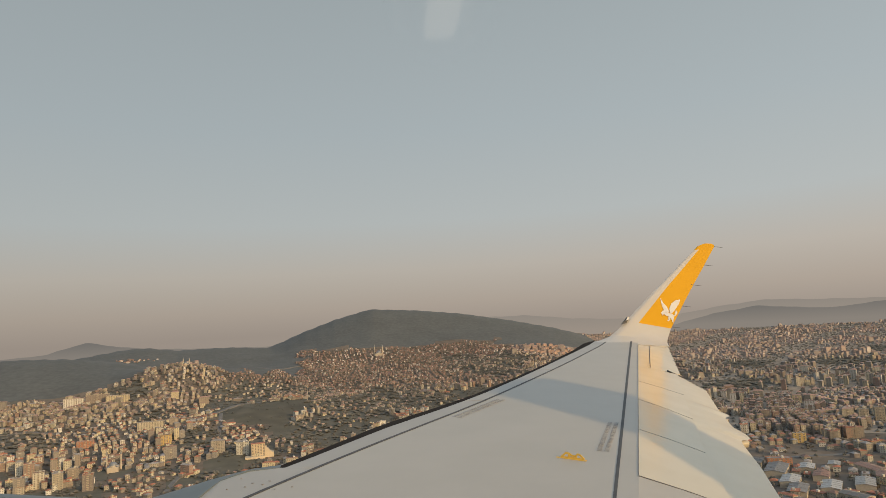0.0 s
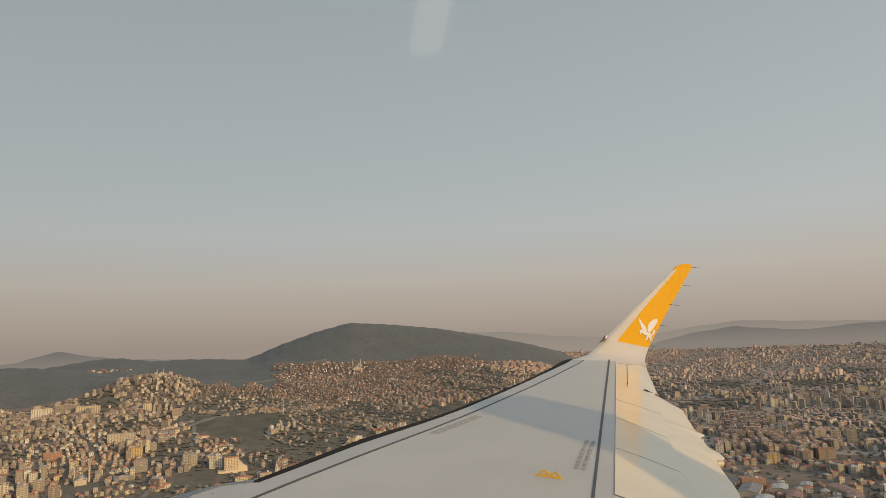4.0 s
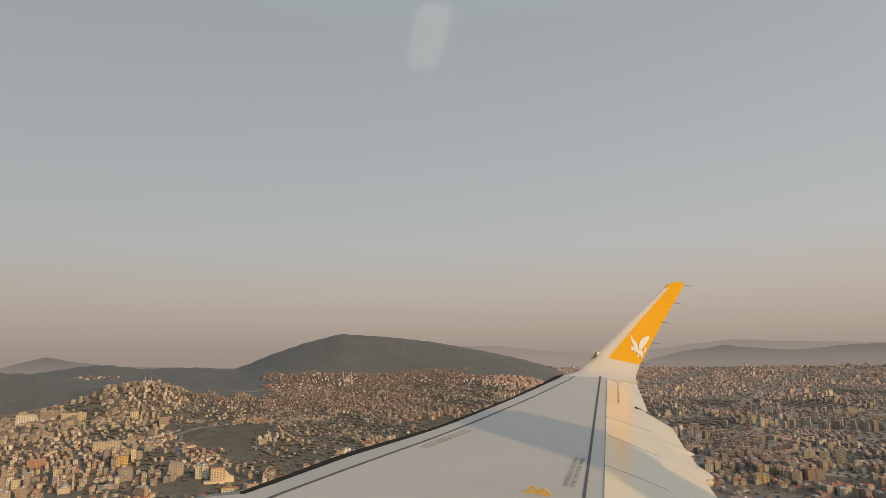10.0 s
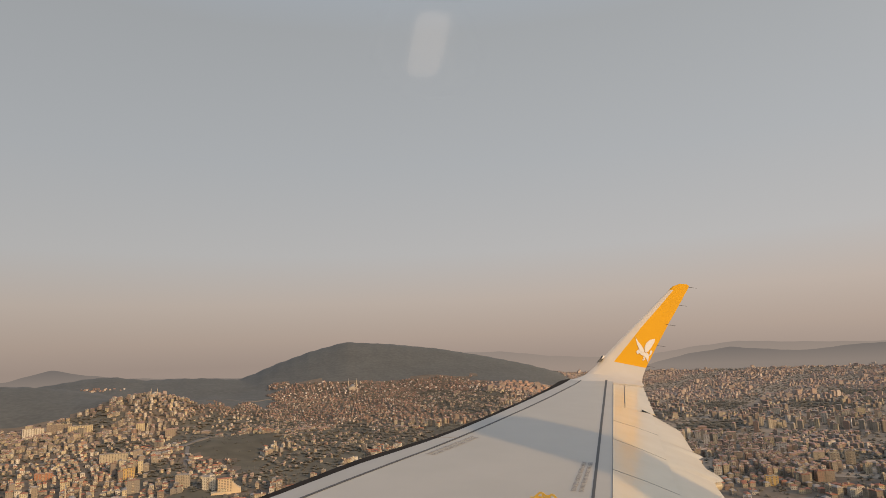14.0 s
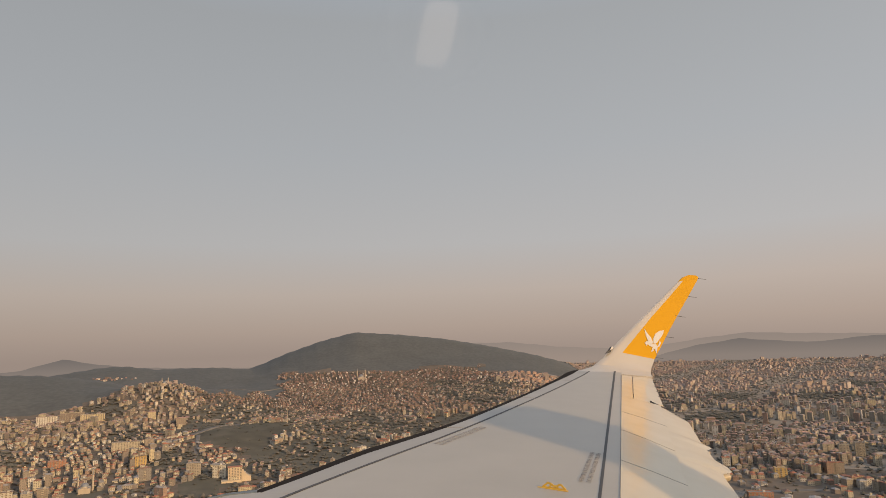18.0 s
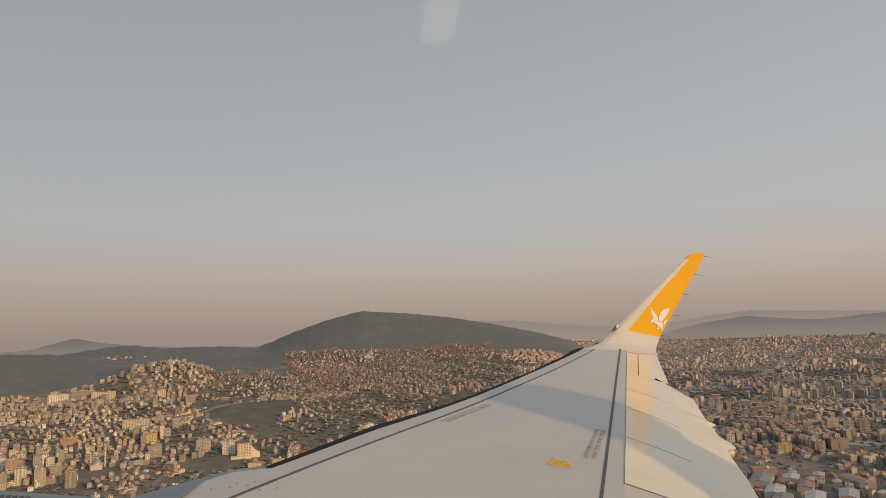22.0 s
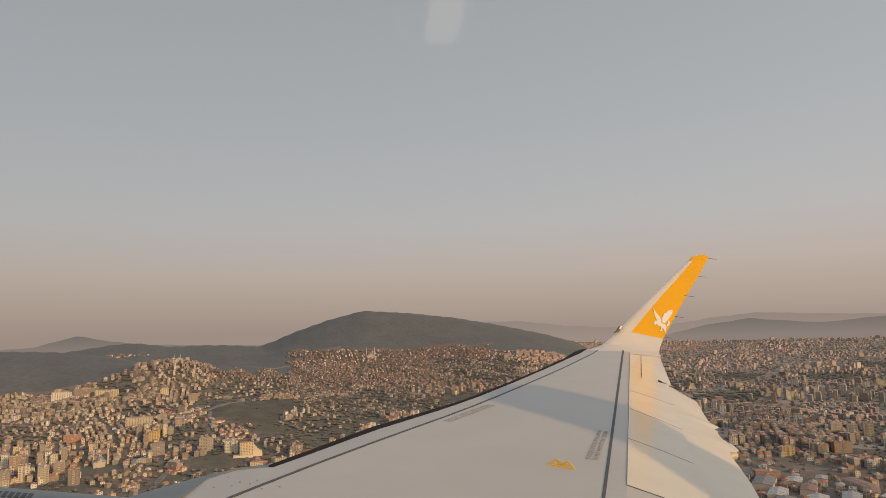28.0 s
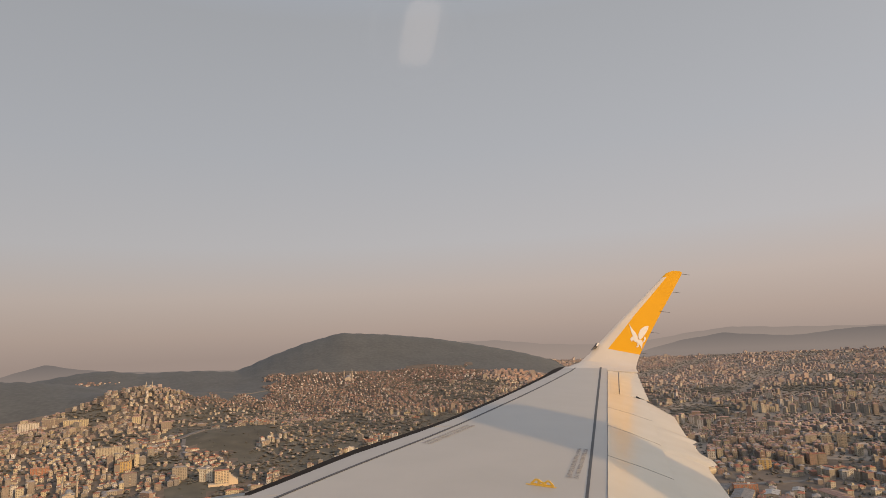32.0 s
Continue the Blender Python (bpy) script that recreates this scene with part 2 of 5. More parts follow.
# ---- mesh helpers ----
def mesh_ob(name, verts, faces, mats, idx=None, smooth=False):
    me = bpy.data.meshes.new(name)
    me.from_pydata([tuple(v) for v in verts], [], faces)
    for m in (mats if isinstance(mats, (list, tuple)) else [mats]):
        me.materials.append(m)
    if idx is not None:
        me.polygons.foreach_set("material_index", np.asarray(idx, dtype=np.int32))
    if smooth:
        me.polygons.foreach_set("use_smooth", np.ones(len(me.polygons), dtype=bool))
        me.set_sharp_from_angle(angle=radians(32))
    me.update()
    return new(name, me)


def under(ob, parent, label=""):
    ob.parent = parent
    return tagged(ob, label) if label else ob


def empty(name, m, label, category, group=""):
    e = new(name)
    e.matrix_world = m
    return tagged(e, label, category, group)


def slab(name, top, thick, mat, parent, label="", down=(0, 0, -1)):
    """A flat piece from its top outline (counter-clockwise), of that thickness."""
    n, d = len(top), Vector(down) * thick
    v = [Vector(p) for p in top] + [Vector(p) + d for p in top]
    f = [tuple(range(n)), tuple(range(2 * n - 1, n - 1, -1))] + [(i, n + i, n + (i + 1) % n, (i + 1) % n) for i in range(n)]
    return under(mesh_ob(name, v, f, mat), parent, label)


def loft(name, sections, mat, parent, label="", close=True, smooth=True, caps=True):
    """A skin through closed sections that have the same number of points."""
    k = len(sections[0])
    v = [p for s in sections for p in s]
    m = k if close else k - 1
    f = [(i * k + j, i * k + (j + 1) % k, (i + 1) * k + (j + 1) % k, (i + 1) * k + j) for i in range(len(sections) - 1) for j in range(m)]
    if caps and close:
        f += [tuple(range(k - 1, -1, -1)), tuple(range((len(sections) - 1) * k, len(sections) * k))]
    return under(mesh_ob(name, v, f, mat, smooth=smooth), parent, label)


def interp(t, xs, ys):
    return float(np.interp(t, xs, ys))


# ---- the airplane ----
plane = empty("airplane", PLANE, "airliner in flight with pale grey wing and yellow upturned wingtip", "airplane")
RISE = math.tan(radians(6.3))


def zt(y):
    return RISE * (y - 6.6)


def x_nose(y):
    return 0.505 * (y - 6.91) + 0.22 + interp(y, [6.9, 7.2, 8.2, 9.4, 10.2, 11.5, 13.0, 16.0, 17.5], [0.03, 0.045, 0.06, 0.20, 0.24, 0.235, 0.20, 0.09, -0.05])


def x_front(y):
    """The joint behind the slats, which bows aft at mid span."""
    return 0.512 * (y - 6.26) + 0.10 + interp(y, [6.4, 7.3, 8.2, 9.2, 10.0, 12.0, 13.5, 16.0, 17.9], [0.06, 0.075, 0.13, 0.205, 0.225, 0.225, 0.195, 0.095, -0.09])


def x_lip(y):
    return 0.498 * (y - 7.20) + interp(y, [7.2, 7.8, 8.8, 9.7, 10.4, 12.0, 13.6, 15.9, 17.3], [0.06, 0.07, 0.06, 0.20, 0.295, 0.31, 0.30, 0.19, 0.05])


def x_rear(y):
    return 0.329 * (y - 6.30) + 2.65


def x_hinge(y):
    return 0.329 * (y - 6.70) + 2.94


def spoil_end(y):
    """The rear corner of a spoiler whose hinge end lies at y."""
    return interp(y, [1.9, 6.7, 8.16, 9.70, 11.06, 12.66], [2.55, 3.55, 3.96, 4.43, 4.94, 5.60]), interp(y, [1.9, 6.7, 8.16, 9.70, 11.06, 12.66], [1.7, 6.47, 7.89, 9.30, 10.83, 12.72])


def x_spoil(y):
    return interp(y, [1.7, 6.47, 7.89, 9.30, 10.83, 12.91], [2.55, 3.55, 3.96, 4.43, 4.94, 5.65])


FLAP_Y = [1.9, 6.4, 7.43, 8.14, 9.06, 9.24, 9.34, 9.60, 9.83, 10.40, 10.46, 10.62, 10.75, 11.35, 12.38, 13.0]
FLAP_X = [3.75, 4.08, 4.35, 4.59, 4.86, 4.94, 5.10, 5.16, 5.12, 5.29, 5.40, 5.42, 5.39, 5.58, 5.91, 5.93]
FLAP_Z = [-0.85, -0.38, -0.27, -0.19, -0.09, -0.08, -0.08, -0.05, 0.0, 0.06, 0.06, 0.08, 0.09, 0.16, 0.28, 0.37]


def top(x, y, up=0.0):
    return (x, y, zt(y) + up)


def wing():
    ys = [1.9, 4.0, 5.6, 6.3, 7.0, 8.0, 9.0, 10.0, 11.0, 12.0, 13.0, 14.0, 15.0, 16.0, 16.6]
    secs = []
    for y in ys:
        a, b = x_front(y) - 0.02, x_hinge(y) + 0.004
        c, th = b - a, 0.10 * (b - a) + 0.10
        up = [top(a + c * u, y, 0.006 * math.sin(math.pi * u)) for u in (0, 0.15, 0.3, 0.5, 0.7, 0.85, 1)]
        lo = [top(a + c * u, y, -th * (0.7 + 0.5 * math.sin(math.pi * u))) for u in (1, 0.7, 0.35, 0)]
        secs.append(up + lo)
    w = loft("wing_box", secs, M_PAINT, plane, "pale grey painted upper wing skin")
    for p in w.data.polygons:
        p.use_smooth = False
    # slats along the leading edge: dark nose that curves down and forward
    for y0, y1 in ((6.92, 9.6), (9.62, 12.2), (12.22, 14.7), (14.72, 17.0)):
        secs, lips = [], []
        for k in range(9):
            y = y0 + (y1 - y0) * k / 8
            n, b = x_nose(y), x_front(y) - 0.006
            n = min(n, b - 0.08)
            yo = y + 0.30
            o = x_lip(yo)
            secs.append([top(n, y, 0.0), top(n + 0.6 * (b - n), y, 0.003), top(b, y, 0.002), top(b, y, -0.03), top(n, y, -0.03)])
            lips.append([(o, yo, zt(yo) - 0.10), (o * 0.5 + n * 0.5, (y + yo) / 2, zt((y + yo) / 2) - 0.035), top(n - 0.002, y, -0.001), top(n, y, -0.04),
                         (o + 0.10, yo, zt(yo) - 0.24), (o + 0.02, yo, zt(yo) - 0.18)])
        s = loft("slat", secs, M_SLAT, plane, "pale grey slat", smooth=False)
        loft("slat_lip", lips, M_EDGE, s, "bare metal leading edge with its shade in the dark colour", smooth=True)
    # fairing that curves from the engine pylon into the wing
    out = [(-1.2, 5.75, -0.22), (-0.80, 6.15, -0.16), (-0.58, 6.47, -0.09), (-0.44, 6.71, -0.07), (-0.31, 6.91, -0.05), (-0.14, 7.07, -0.03), (0.0, 7.18, -0.02), (0.16, 7.24, 0.0)]
    inn = [(-0.55, 5.3, -0.08), (-0.35, 5.8, -0.06), (-0.15, 6.23, -0.03), (-0.14, 6.42, -0.01), (-0.13, 6.61, 0.005), (-0.06, 6.73, 0.02), (0.01, 6.83, 0.034), (0.23, 6.92, 0.04)]
    secs = []
    for a, c in zip(out, inn):
        a, c = Vector(a), Vector(c)
        secs.append([a, a.lerp(c, 0.5) + Vector((0, 0, 0.012)), c, c - Vector((0, 0, 0.1)), a - Vector((0, 0, 0.15))])
    loft("pylon_fillet", secs, M_NACELLE, plane, "blue grey curved fillet beside the engine pylon")
    # inboard fixed leading edge beside the engine pylon
    secs = []
    for y, f in ((1.9, -2.3), (4.0, -1.25), (5.6, -0.45), (6.0, -0.25), (6.23, -0.15), (6.42, -0.14), (6.61, -0.13), (6.73, -0.06), (6.83, 0.01), (6.92, 0.22)):
        b = x_front(y) - 0.006
        secs.append([top(f, y, 0.0), top(f + 0.03, y, 0.004), top(b, y, 0.0), top(b, y, -0.1), top(f, y, -0.1)])
    loft("fixed_leading_edge", secs, M_SLAT, plane, "pale fixed leading edge with worn fasteners", smooth=False)
    # seals
    def strip(name, fx, y0, y1, w0, w1, label, mat=M_SEAL, up=0.005):
        v, f, n = [], [], 24
        for k in range(n + 1):
            y = y0 + (y1 - y0) * k / n
            h = (w0 + (w1 - w0) * k / n) / 2
            v += [top(fx(y) - h, y, up), top(fx(y) + h, y, up), top(fx(y) - h, y, -0.004), top(fx(y) + h, y, -0.004)]
            if k:
                o = 4 * k - 4
                f += [(o, o + 1, o + 5, o + 4), (o, o + 4, o + 6, o + 2), (o + 1, o + 3, o + 7, o + 5)]
        under(mesh_ob(name, v, f, mat), plane, label)
    strip("front_seal", x_front, 2.0, 17.15, 0.030, 0.034, "dark sealant line behind the slats")
    strip("rear_seal", x_rear, 2.0, 16.85, 0.016, 0.047, "dark sealant line ahead of the spoilers")
    strip("hinge_line", lambda y: x_hinge(y) + 0.004, 6.7, 16.0, 0.0045, 0.008, "thin joint along the spoiler hinges", M_JOINT, 0.006)
    # spoilers with narrow gaps between, sloping down aft
    for y0, y1 in ((6.71, 8.155), (8.165, 9.695), (9.705, 11.055), (11.065, 12.65)):
        secs = []
        for k in range(5):
            y = y0 + (y1 - y0) * k / 4
            a, (bx, by) = x_hinge(y) + 0.006, spoil_end(y)
            m = Vector((a, y, zt(y) + 0.004)).lerp(Vector((bx, by, zt(by) - 0.15)), 0.5) + Vector((0, 0, 0.007))
            secs.append([(a, y, zt(y) + 0.004), m, (bx, by, zt(by) - 0.15), (bx, by, zt(by) - 0.165), (a, y, zt(y) - 0.06)])
        loft("spoiler", secs, M_PANEL, plane, "cream painted spoiler panel", smooth=True)
    secs = []
    for y in (1.9, 4.0, 5.5, 6.70):
        a, (bx, by) = x_hinge(y) + 0.0035, spoil_end(y)
        m = Vector((a, y, zt(y))).lerp(Vector((bx, by, zt(by) - 0.15)), 0.5) + Vector((0, 0, 0.006))
        secs.append([(a, y, zt(y)), m, (bx, by, zt(by) - 0.15), (bx, by, zt(by) - 0.18), (a, y, zt(y) - 0.06)])
    loft("inner_panel", secs, M_PAINT, plane, "grey fixed panel inboard of the spoilers", smooth=True)
    # dark joints between the panels
    for y, w in ((6.705, 0.0035), (8.16, 0.007), (9.70, 0.006), (11.06, 0.004)):
        a, (bx, by) = x_hinge(y) + 0.006, spoil_end(y)
        p0, p1 = Vector((a, y, zt(y) + 0.0055)), Vector((bx, by, zt(by) - 0.1485))
        m = p0.lerp(p1, 0.5) + Vector((0, 0, 0.007))
        h = Vector((0.3 * w, w, 0)) / 2
        v = [p0 - h, p0 + h, m - h, m + h, p1 - h, p1 + h]
        v += [q - Vector((0, 0, 0.012)) for q in v]
        under(mesh_ob("panel_joint", v, [(0, 1, 3, 2), (2, 3, 5, 4), (0, 2, 8, 6), (2, 4, 10, 8), (1, 7, 9, 3), (3, 9, 11, 5)], M_JOINT), plane, "thin dark joint between spoilers")
    # dark cavity under the gaps
    secs = [[(x_hinge(y) - 0.05, y, zt(y) - 0.05), (x_spoil(y) - 0.02, y, zt(y) - 0.20), (x_spoil(y) - 0.05, y, zt(y) - 0.30), (x_hinge(y) - 0.05, y, zt(y) - 0.25)] for y in (1.9, 6.7, 9.0, 12.6)]
    loft("spoiler_bay", secs, M_SEAL, plane, "dark bay below the spoilers", smooth=False)
    # drooped flap
    for y0, y1 in ((1.95, 6.2), (6.23, 12.95)):
        secs = []
        for k in range(97):
            y = y0 + (y1 - y0) * k / 96
            a, e, ze = x_spoil(y) - 0.05, interp(y, FLAP_Y, FLAP_X), interp(y, FLAP_Y, FLAP_Z)
            za = zt(y) - 0.178
            up = []
            for u in (0, 0.12, 0.25, 0.4, 0.55, 0.7, 0.85, 1):
                up.append((a + (e - a) * u, y - 0.03 * u, za + (ze - za) * (u ** 1.25)))
            lo = [(a + (e - a) * u, y - 0.03 * u, za + (ze - za) * (u ** 1.25) - 0.02 - 0.11 * math.sin(math.pi * min(1, u + 0.05))) for u in (0.95, 0.6, 0.3, 0)]
            secs.append(up + lo)
        loft("flap", secs, M_PANEL, plane, "cream painted drooped flap")
    # flap track fairings
    for yc, x0, x1, z0, z1, r in ((9.55, 4.0, 5.17, -0.40, -0.16, 0.17), (10.60, 4.5, 5.43, -0.24, -0.02, 0.12), (12.3, 5.0, 5.85, -0.06, 0.16, 0.10)):
        secs = []
        for k in range(13):
            u = k / 12
            s = max(0.02, math.sin(math.pi * min(1, 0.08 + 0.92 * u)) ** 0.55) if u < 0.75 else 0.85 - 1.6 * (u - 0.75)
            secs.append([(x0 + (x1 - x0) * u, yc + r * 0.55 * s * math.cos(q), z0 + (z1 - z0) * u + r * 0.6 * s * math.sin(q)) for q in np.linspace(0, 2 * math.pi, 12, endpoint=False)])
        loft("flap_track_fairing", secs, M_PANEL, plane, "cream pointed flap track fairing")
    # fixed panel and aileron towards the tip
    secs = [[(x_hinge(y) + 0.004, y, zt(y)), (b, y - 0.02, zt(y) - 0.035), (b, y - 0.02, zt(y) - 0.1), (x_hinge(y), y, zt(y) - 0.1)]
            for y, b in ((12.66, 5.097), (13.5, 5.388), (14.5, 5.734), (15.5, 6.08), (16.12, 6.295))]
    loft("fixed_rear_panel", secs, M_PANEL, plane, "cream fixed panel ahead of the aileron", smooth=False)
    secs = []
    for k in range(9):
        u = k / 8
        y = 12.62 + 3.5 * u
        a, e = 5.104 + 1.20 * u, 5.77 + 1.30 * u
        ye = 13.05 + 4.0 * u
        ze = zt(ye) - 0.20 + 0.05 * u
        secs.append([(a, y, zt(y) - 0.037), (a + 0.5 * (e - a), (y + ye) / 2, (zt(y) - 0.037 + ze) / 2 + 0.006), (e, ye, ze), (e, ye, ze - 0.012), (a, y, zt(y) - 0.12)])
    loft("aileron", secs, M_PANEL, plane, "cream painted aileron", smooth=False)
    slab("aileron_gap", [top(5.288, 13.21, -0.031), top(5.297, 13.19, -0.031), top(6.303, 16.12, -0.031), top(6.294, 16.14, -0.031)], 0.05, M_SEAL, plane, "dark aileron gap")
    slab("flap_end_plate", [(5.45, 12.80, 0.60), (5.50, 12.74, 0.57), (5.80, 13.0, 0.47), (5.78, 13.08, 0.49)], 0.05, M_SEAL, plane, "dark gap between flap and aileron")
    for u in (0.25, 0.42, 0.6, 0.78):
        e, ye = 5.77 + 1.30 * u, 13.05 + 4.0 * u
        ze = zt(ye) - 0.20 + 0.05 * u
        rod("static_wick", (e - 0.05, ye, ze), (e + 0.16, ye - 0.06, ze - 0.01), 0.012, M_SEAL, plane)


def rod(name, a, b, r, mat, parent, label="", n=6):
    a, b = Vector(a), Vector(b)
    q = (b - a).to_track_quat("Z", "Y").to_matrix()
    ring = [q @ Vector((math.cos(t), math.sin(t), 0)) for t in np.linspace(0, 2 * math.pi, n, endpoint=False)]
    return loft(name, [[a + r * p for p in ring], [b + 0.6 * r * p for p in ring]], mat, parent, label)


# winglet sections: leading edge, boundary of the white edge strip, trailing edge
TIP = [((5.02, 16.62, 1.10), (5.40, 16.62, 1.11), (6.98, 16.72, 1.02)),
       ((5.42, 17.20, 1.19), (5.80, 17.18, 1.19), (7.06, 17.05, 1.09)),
       ((5.78, 17.44, 1.30), (6.12, 17.40, 1.28), (7.15, 17.30, 1.16)),
       ((6.05, 17.52, 1.48), (6.34, 17.49, 1.44), (7.24, 17.44, 1.28)),
       ((6.31, 17.585, 1.72), (6.55, 17.56, 1.60), (7.34, 17.515, 1.46)),
       ((6.75, 17.72, 2.13), (6.98, 17.69, 2.06), (7.75, 17.70, 2.07)),
       ((7.19, 17.84, 2.54), (7.40, 17.83, 2.51), (8.11, 17.86, 2.59)),
       ((7.75, 17.99, 3.05), (7.93, 17.985, 3.04), (8.48, 18.01, 3.10)),
       ((8.29, 18.14, 3.53), (8.43, 18.145, 3.55), (8.83, 18.15, 3.60)),
       ((8.42, 18.175, 3.65), (8.52, 18.175, 3.66), (8.86, 18.16, 3.67)),
       ((8.58, 18.185, 3.715), (8.64, 18.185, 3.72), (8.80, 18.185, 3.715))]


def winglet():
    secs = [[Vector(p) for p in s] for s in TIP]

    def skin(i0, i1, u0, u1, name, mat, label, extra=0.0):
        out = []
        for i in range(i0, i1 + 1):
            L, S, T = secs[i]
            c = (T - L).length
            th = 0.055 * c + 0.012
            rise = (secs[min(i + 1, 10)][2] - secs[max(i - 1, 0)][2]).normalized()
            nrm = rise.cross((T - L).normalized()).normalized()
            if nrm.y < 0 and i > 2:
                nrm = -nrm
            if i <= 2 and nrm.z > 0:
                nrm = -nrm
            def at(u):
                return L.lerp(S, u) if u <= 1 else S.lerp(T, u - 1)
            us = np.linspace(u0, u1, 7)
            inner = [at(u) - nrm * extra + nrm * (0.6 * th * max(0, 1 - u * 2.5) ** 2) for u in us]
            outer = [at(u) + nrm * (th * (0.6 + 0.5 * math.sin(math.pi * min(1, u / 2))) if u < 1.98 else 0.012) for u in us[::-1]]
            out.append(inner + outer)
        return loft(name, out, mat, w, label, smooth=True)
    w = under(new("winglet"), plane)
    root = skin(0, 4, 0, 2, "winglet_root", M_WHITE, "white curved winglet root")
    skin(4, 8, 0, 1, "edge_strip", M_WHITE, "white leading edge strip")
    panel = skin(4, 8, 1, 2, "winglet_panel", M_YELLOW, "yellow winglet panel")
    skin(8, 10, 0, 2, "winglet_cap", M_YELLOW, "yellow rounded winglet tip")
    for x, z in ((8.86, 3.64), (8.50, 3.13), (8.11, 2.59), (7.72, 2.04), (7.35, 1.51)):
        y = 17.45 + 0.30 * (z - 1.25) + 0.01
        rod("static_wick", (x - 0.06, y, z + 0.0), (x + 0.22, y, z - 0.03), 0.007, M_SEAL, w, "dark static discharge wick")
    # plain white emblem: two leaf shapes over curved strokes
    def leaf(name, pts):
        v = []
        for x, z in pts:
            x, z = 7.38 + 0.85 * (x - 7.40), 1.90 + 0.85 * (z - 1.88)
            v.append(Vector((x, 17.45 + 0.30 * (z - 1.25) - 0.007, z)))
        slab(name, v, 0.005, M_EMBLEM, w, "plain white emblem shape", (0, 1, -0.3))
    leaf("emblem_leaf", [(7.193, 2.059), (7.239, 1.887), (7.303, 1.801), (7.379, 1.854), (7.343, 1.994), (7.241, 2.139), (7.176, 2.285)])
    leaf("emblem_leaf", [(7.435, 1.811), (7.498, 1.854), (7.615, 1.978), (7.728, 2.123), (7.767, 2.236), (7.616, 2.204), (7.489, 2.112), (7.407, 1.978), (7.39, 1.844)])
    leaf("emblem_stroke", [(7.133, 1.833), (7.168, 1.747), (7.214, 1.801), (7.263, 1.747), (7.367, 1.704), (7.414, 1.618), (7.441, 1.51), (7.468, 1.629), (7.501, 1.736), (7.464, 1.801), (7.353, 1.822), (7.272, 1.854), (7.205, 1.908)])
    leaf("emblem_stroke", [(7.325, 1.629), (7.282, 1.602), (7.297, 1.575), (7.359, 1.607), (7.379, 1.704), (7.319, 1.693)])
    leaf("emblem_tail", [(7.536, 1.801), (7.499, 1.715), (7.567, 1.752), (7.623, 1.854), (7.586, 1.908)])
    lamp = slab("navigation_light", [(6.10, 17.50, 1.56), (6.24, 17.53, 1.60), (6.32, 17.56, 1.72), (6.26, 17.55, 1.74), (6.20, 17.53, 1.66)], 0.05, M_SEAL, w, "dark light housing", (0, 1, 0))
    slab("lens", [(6.22, 17.495, 1.655), (6.28, 17.50, 1.675), (6.31, 17.51, 1.735), (6.275, 17.505, 1.745)], 0.02, M_EMBLEM, lamp, "pale light lens", (0, 1, 0))


def stencil(words, at, way, size, parent, flip=False):
    cu = bpy.data.curves.new("stencil", "FONT")
    cu.body, cu.size, cu.align_x, cu.extrude = words, size, "CENTER", 0.001
    tmp = bpy.data.objects.new("stencil", cu)
    me = bpy.data.meshes.new_from_object(tmp)
    bpy.data.objects.remove(tmp)
    me.materials.clear()
    me.materials.append(M_STENCIL)
    ob = new("stencil_text", me)
    x = Vector((way[0], way[1], RISE * way[1])).normalized()
    n = Vector((0, -RISE, 1)).normalized()
    if flip:
        x = -x
    y = n.cross(x)
    ob.parent = parent
    ob.matrix_basis = Matrix.Translation(at) @ Matrix((x, y, n)).transposed().to_4x4() @ Matrix.Diagonal((1.12, 1, 1, 1))
    return tagged(ob, "grey stencilled walkway warning")


wing()
winglet()
for (xa, ya), (xb, yb) in (((1.66, 8.67), (2.24, 9.66)), ((2.885, 7.44), (3.225, 8.35))):
    way = Vector((xb - xa, yb - ya)).normalized()
    side = Vector((-way.y, way.x))
    for k, off in enumerate((0.006, 0.112)):
        cx, cy = (xa + xb) / 2 + side.x * (off - 0.06), (ya + yb) / 2 + side.y * (off - 0.06)
        stencil("DO NOT WALK OUTSIDE THIS AREA", (cx, cy, zt(cy) + 0.009), way, 0.062, plane, flip=(k == 1))
for k in range(8):
    sx, sy = -0.02 + 0.11 * (k % 5) + 0.03 * (k // 5), 6.42 + 0.13 * (k // 5) + 0.05 * (k % 3)
    slab("fastener_patch", [(sx + 0.008 * math.cos(q), sy + 0.006 * math.sin(q), zt(sy) + 0.0075) for q in np.linspace(0, 2 * math.pi, 9, endpoint=False)], 0.004, M_SPOT, plane, "grey worn fastener patch")
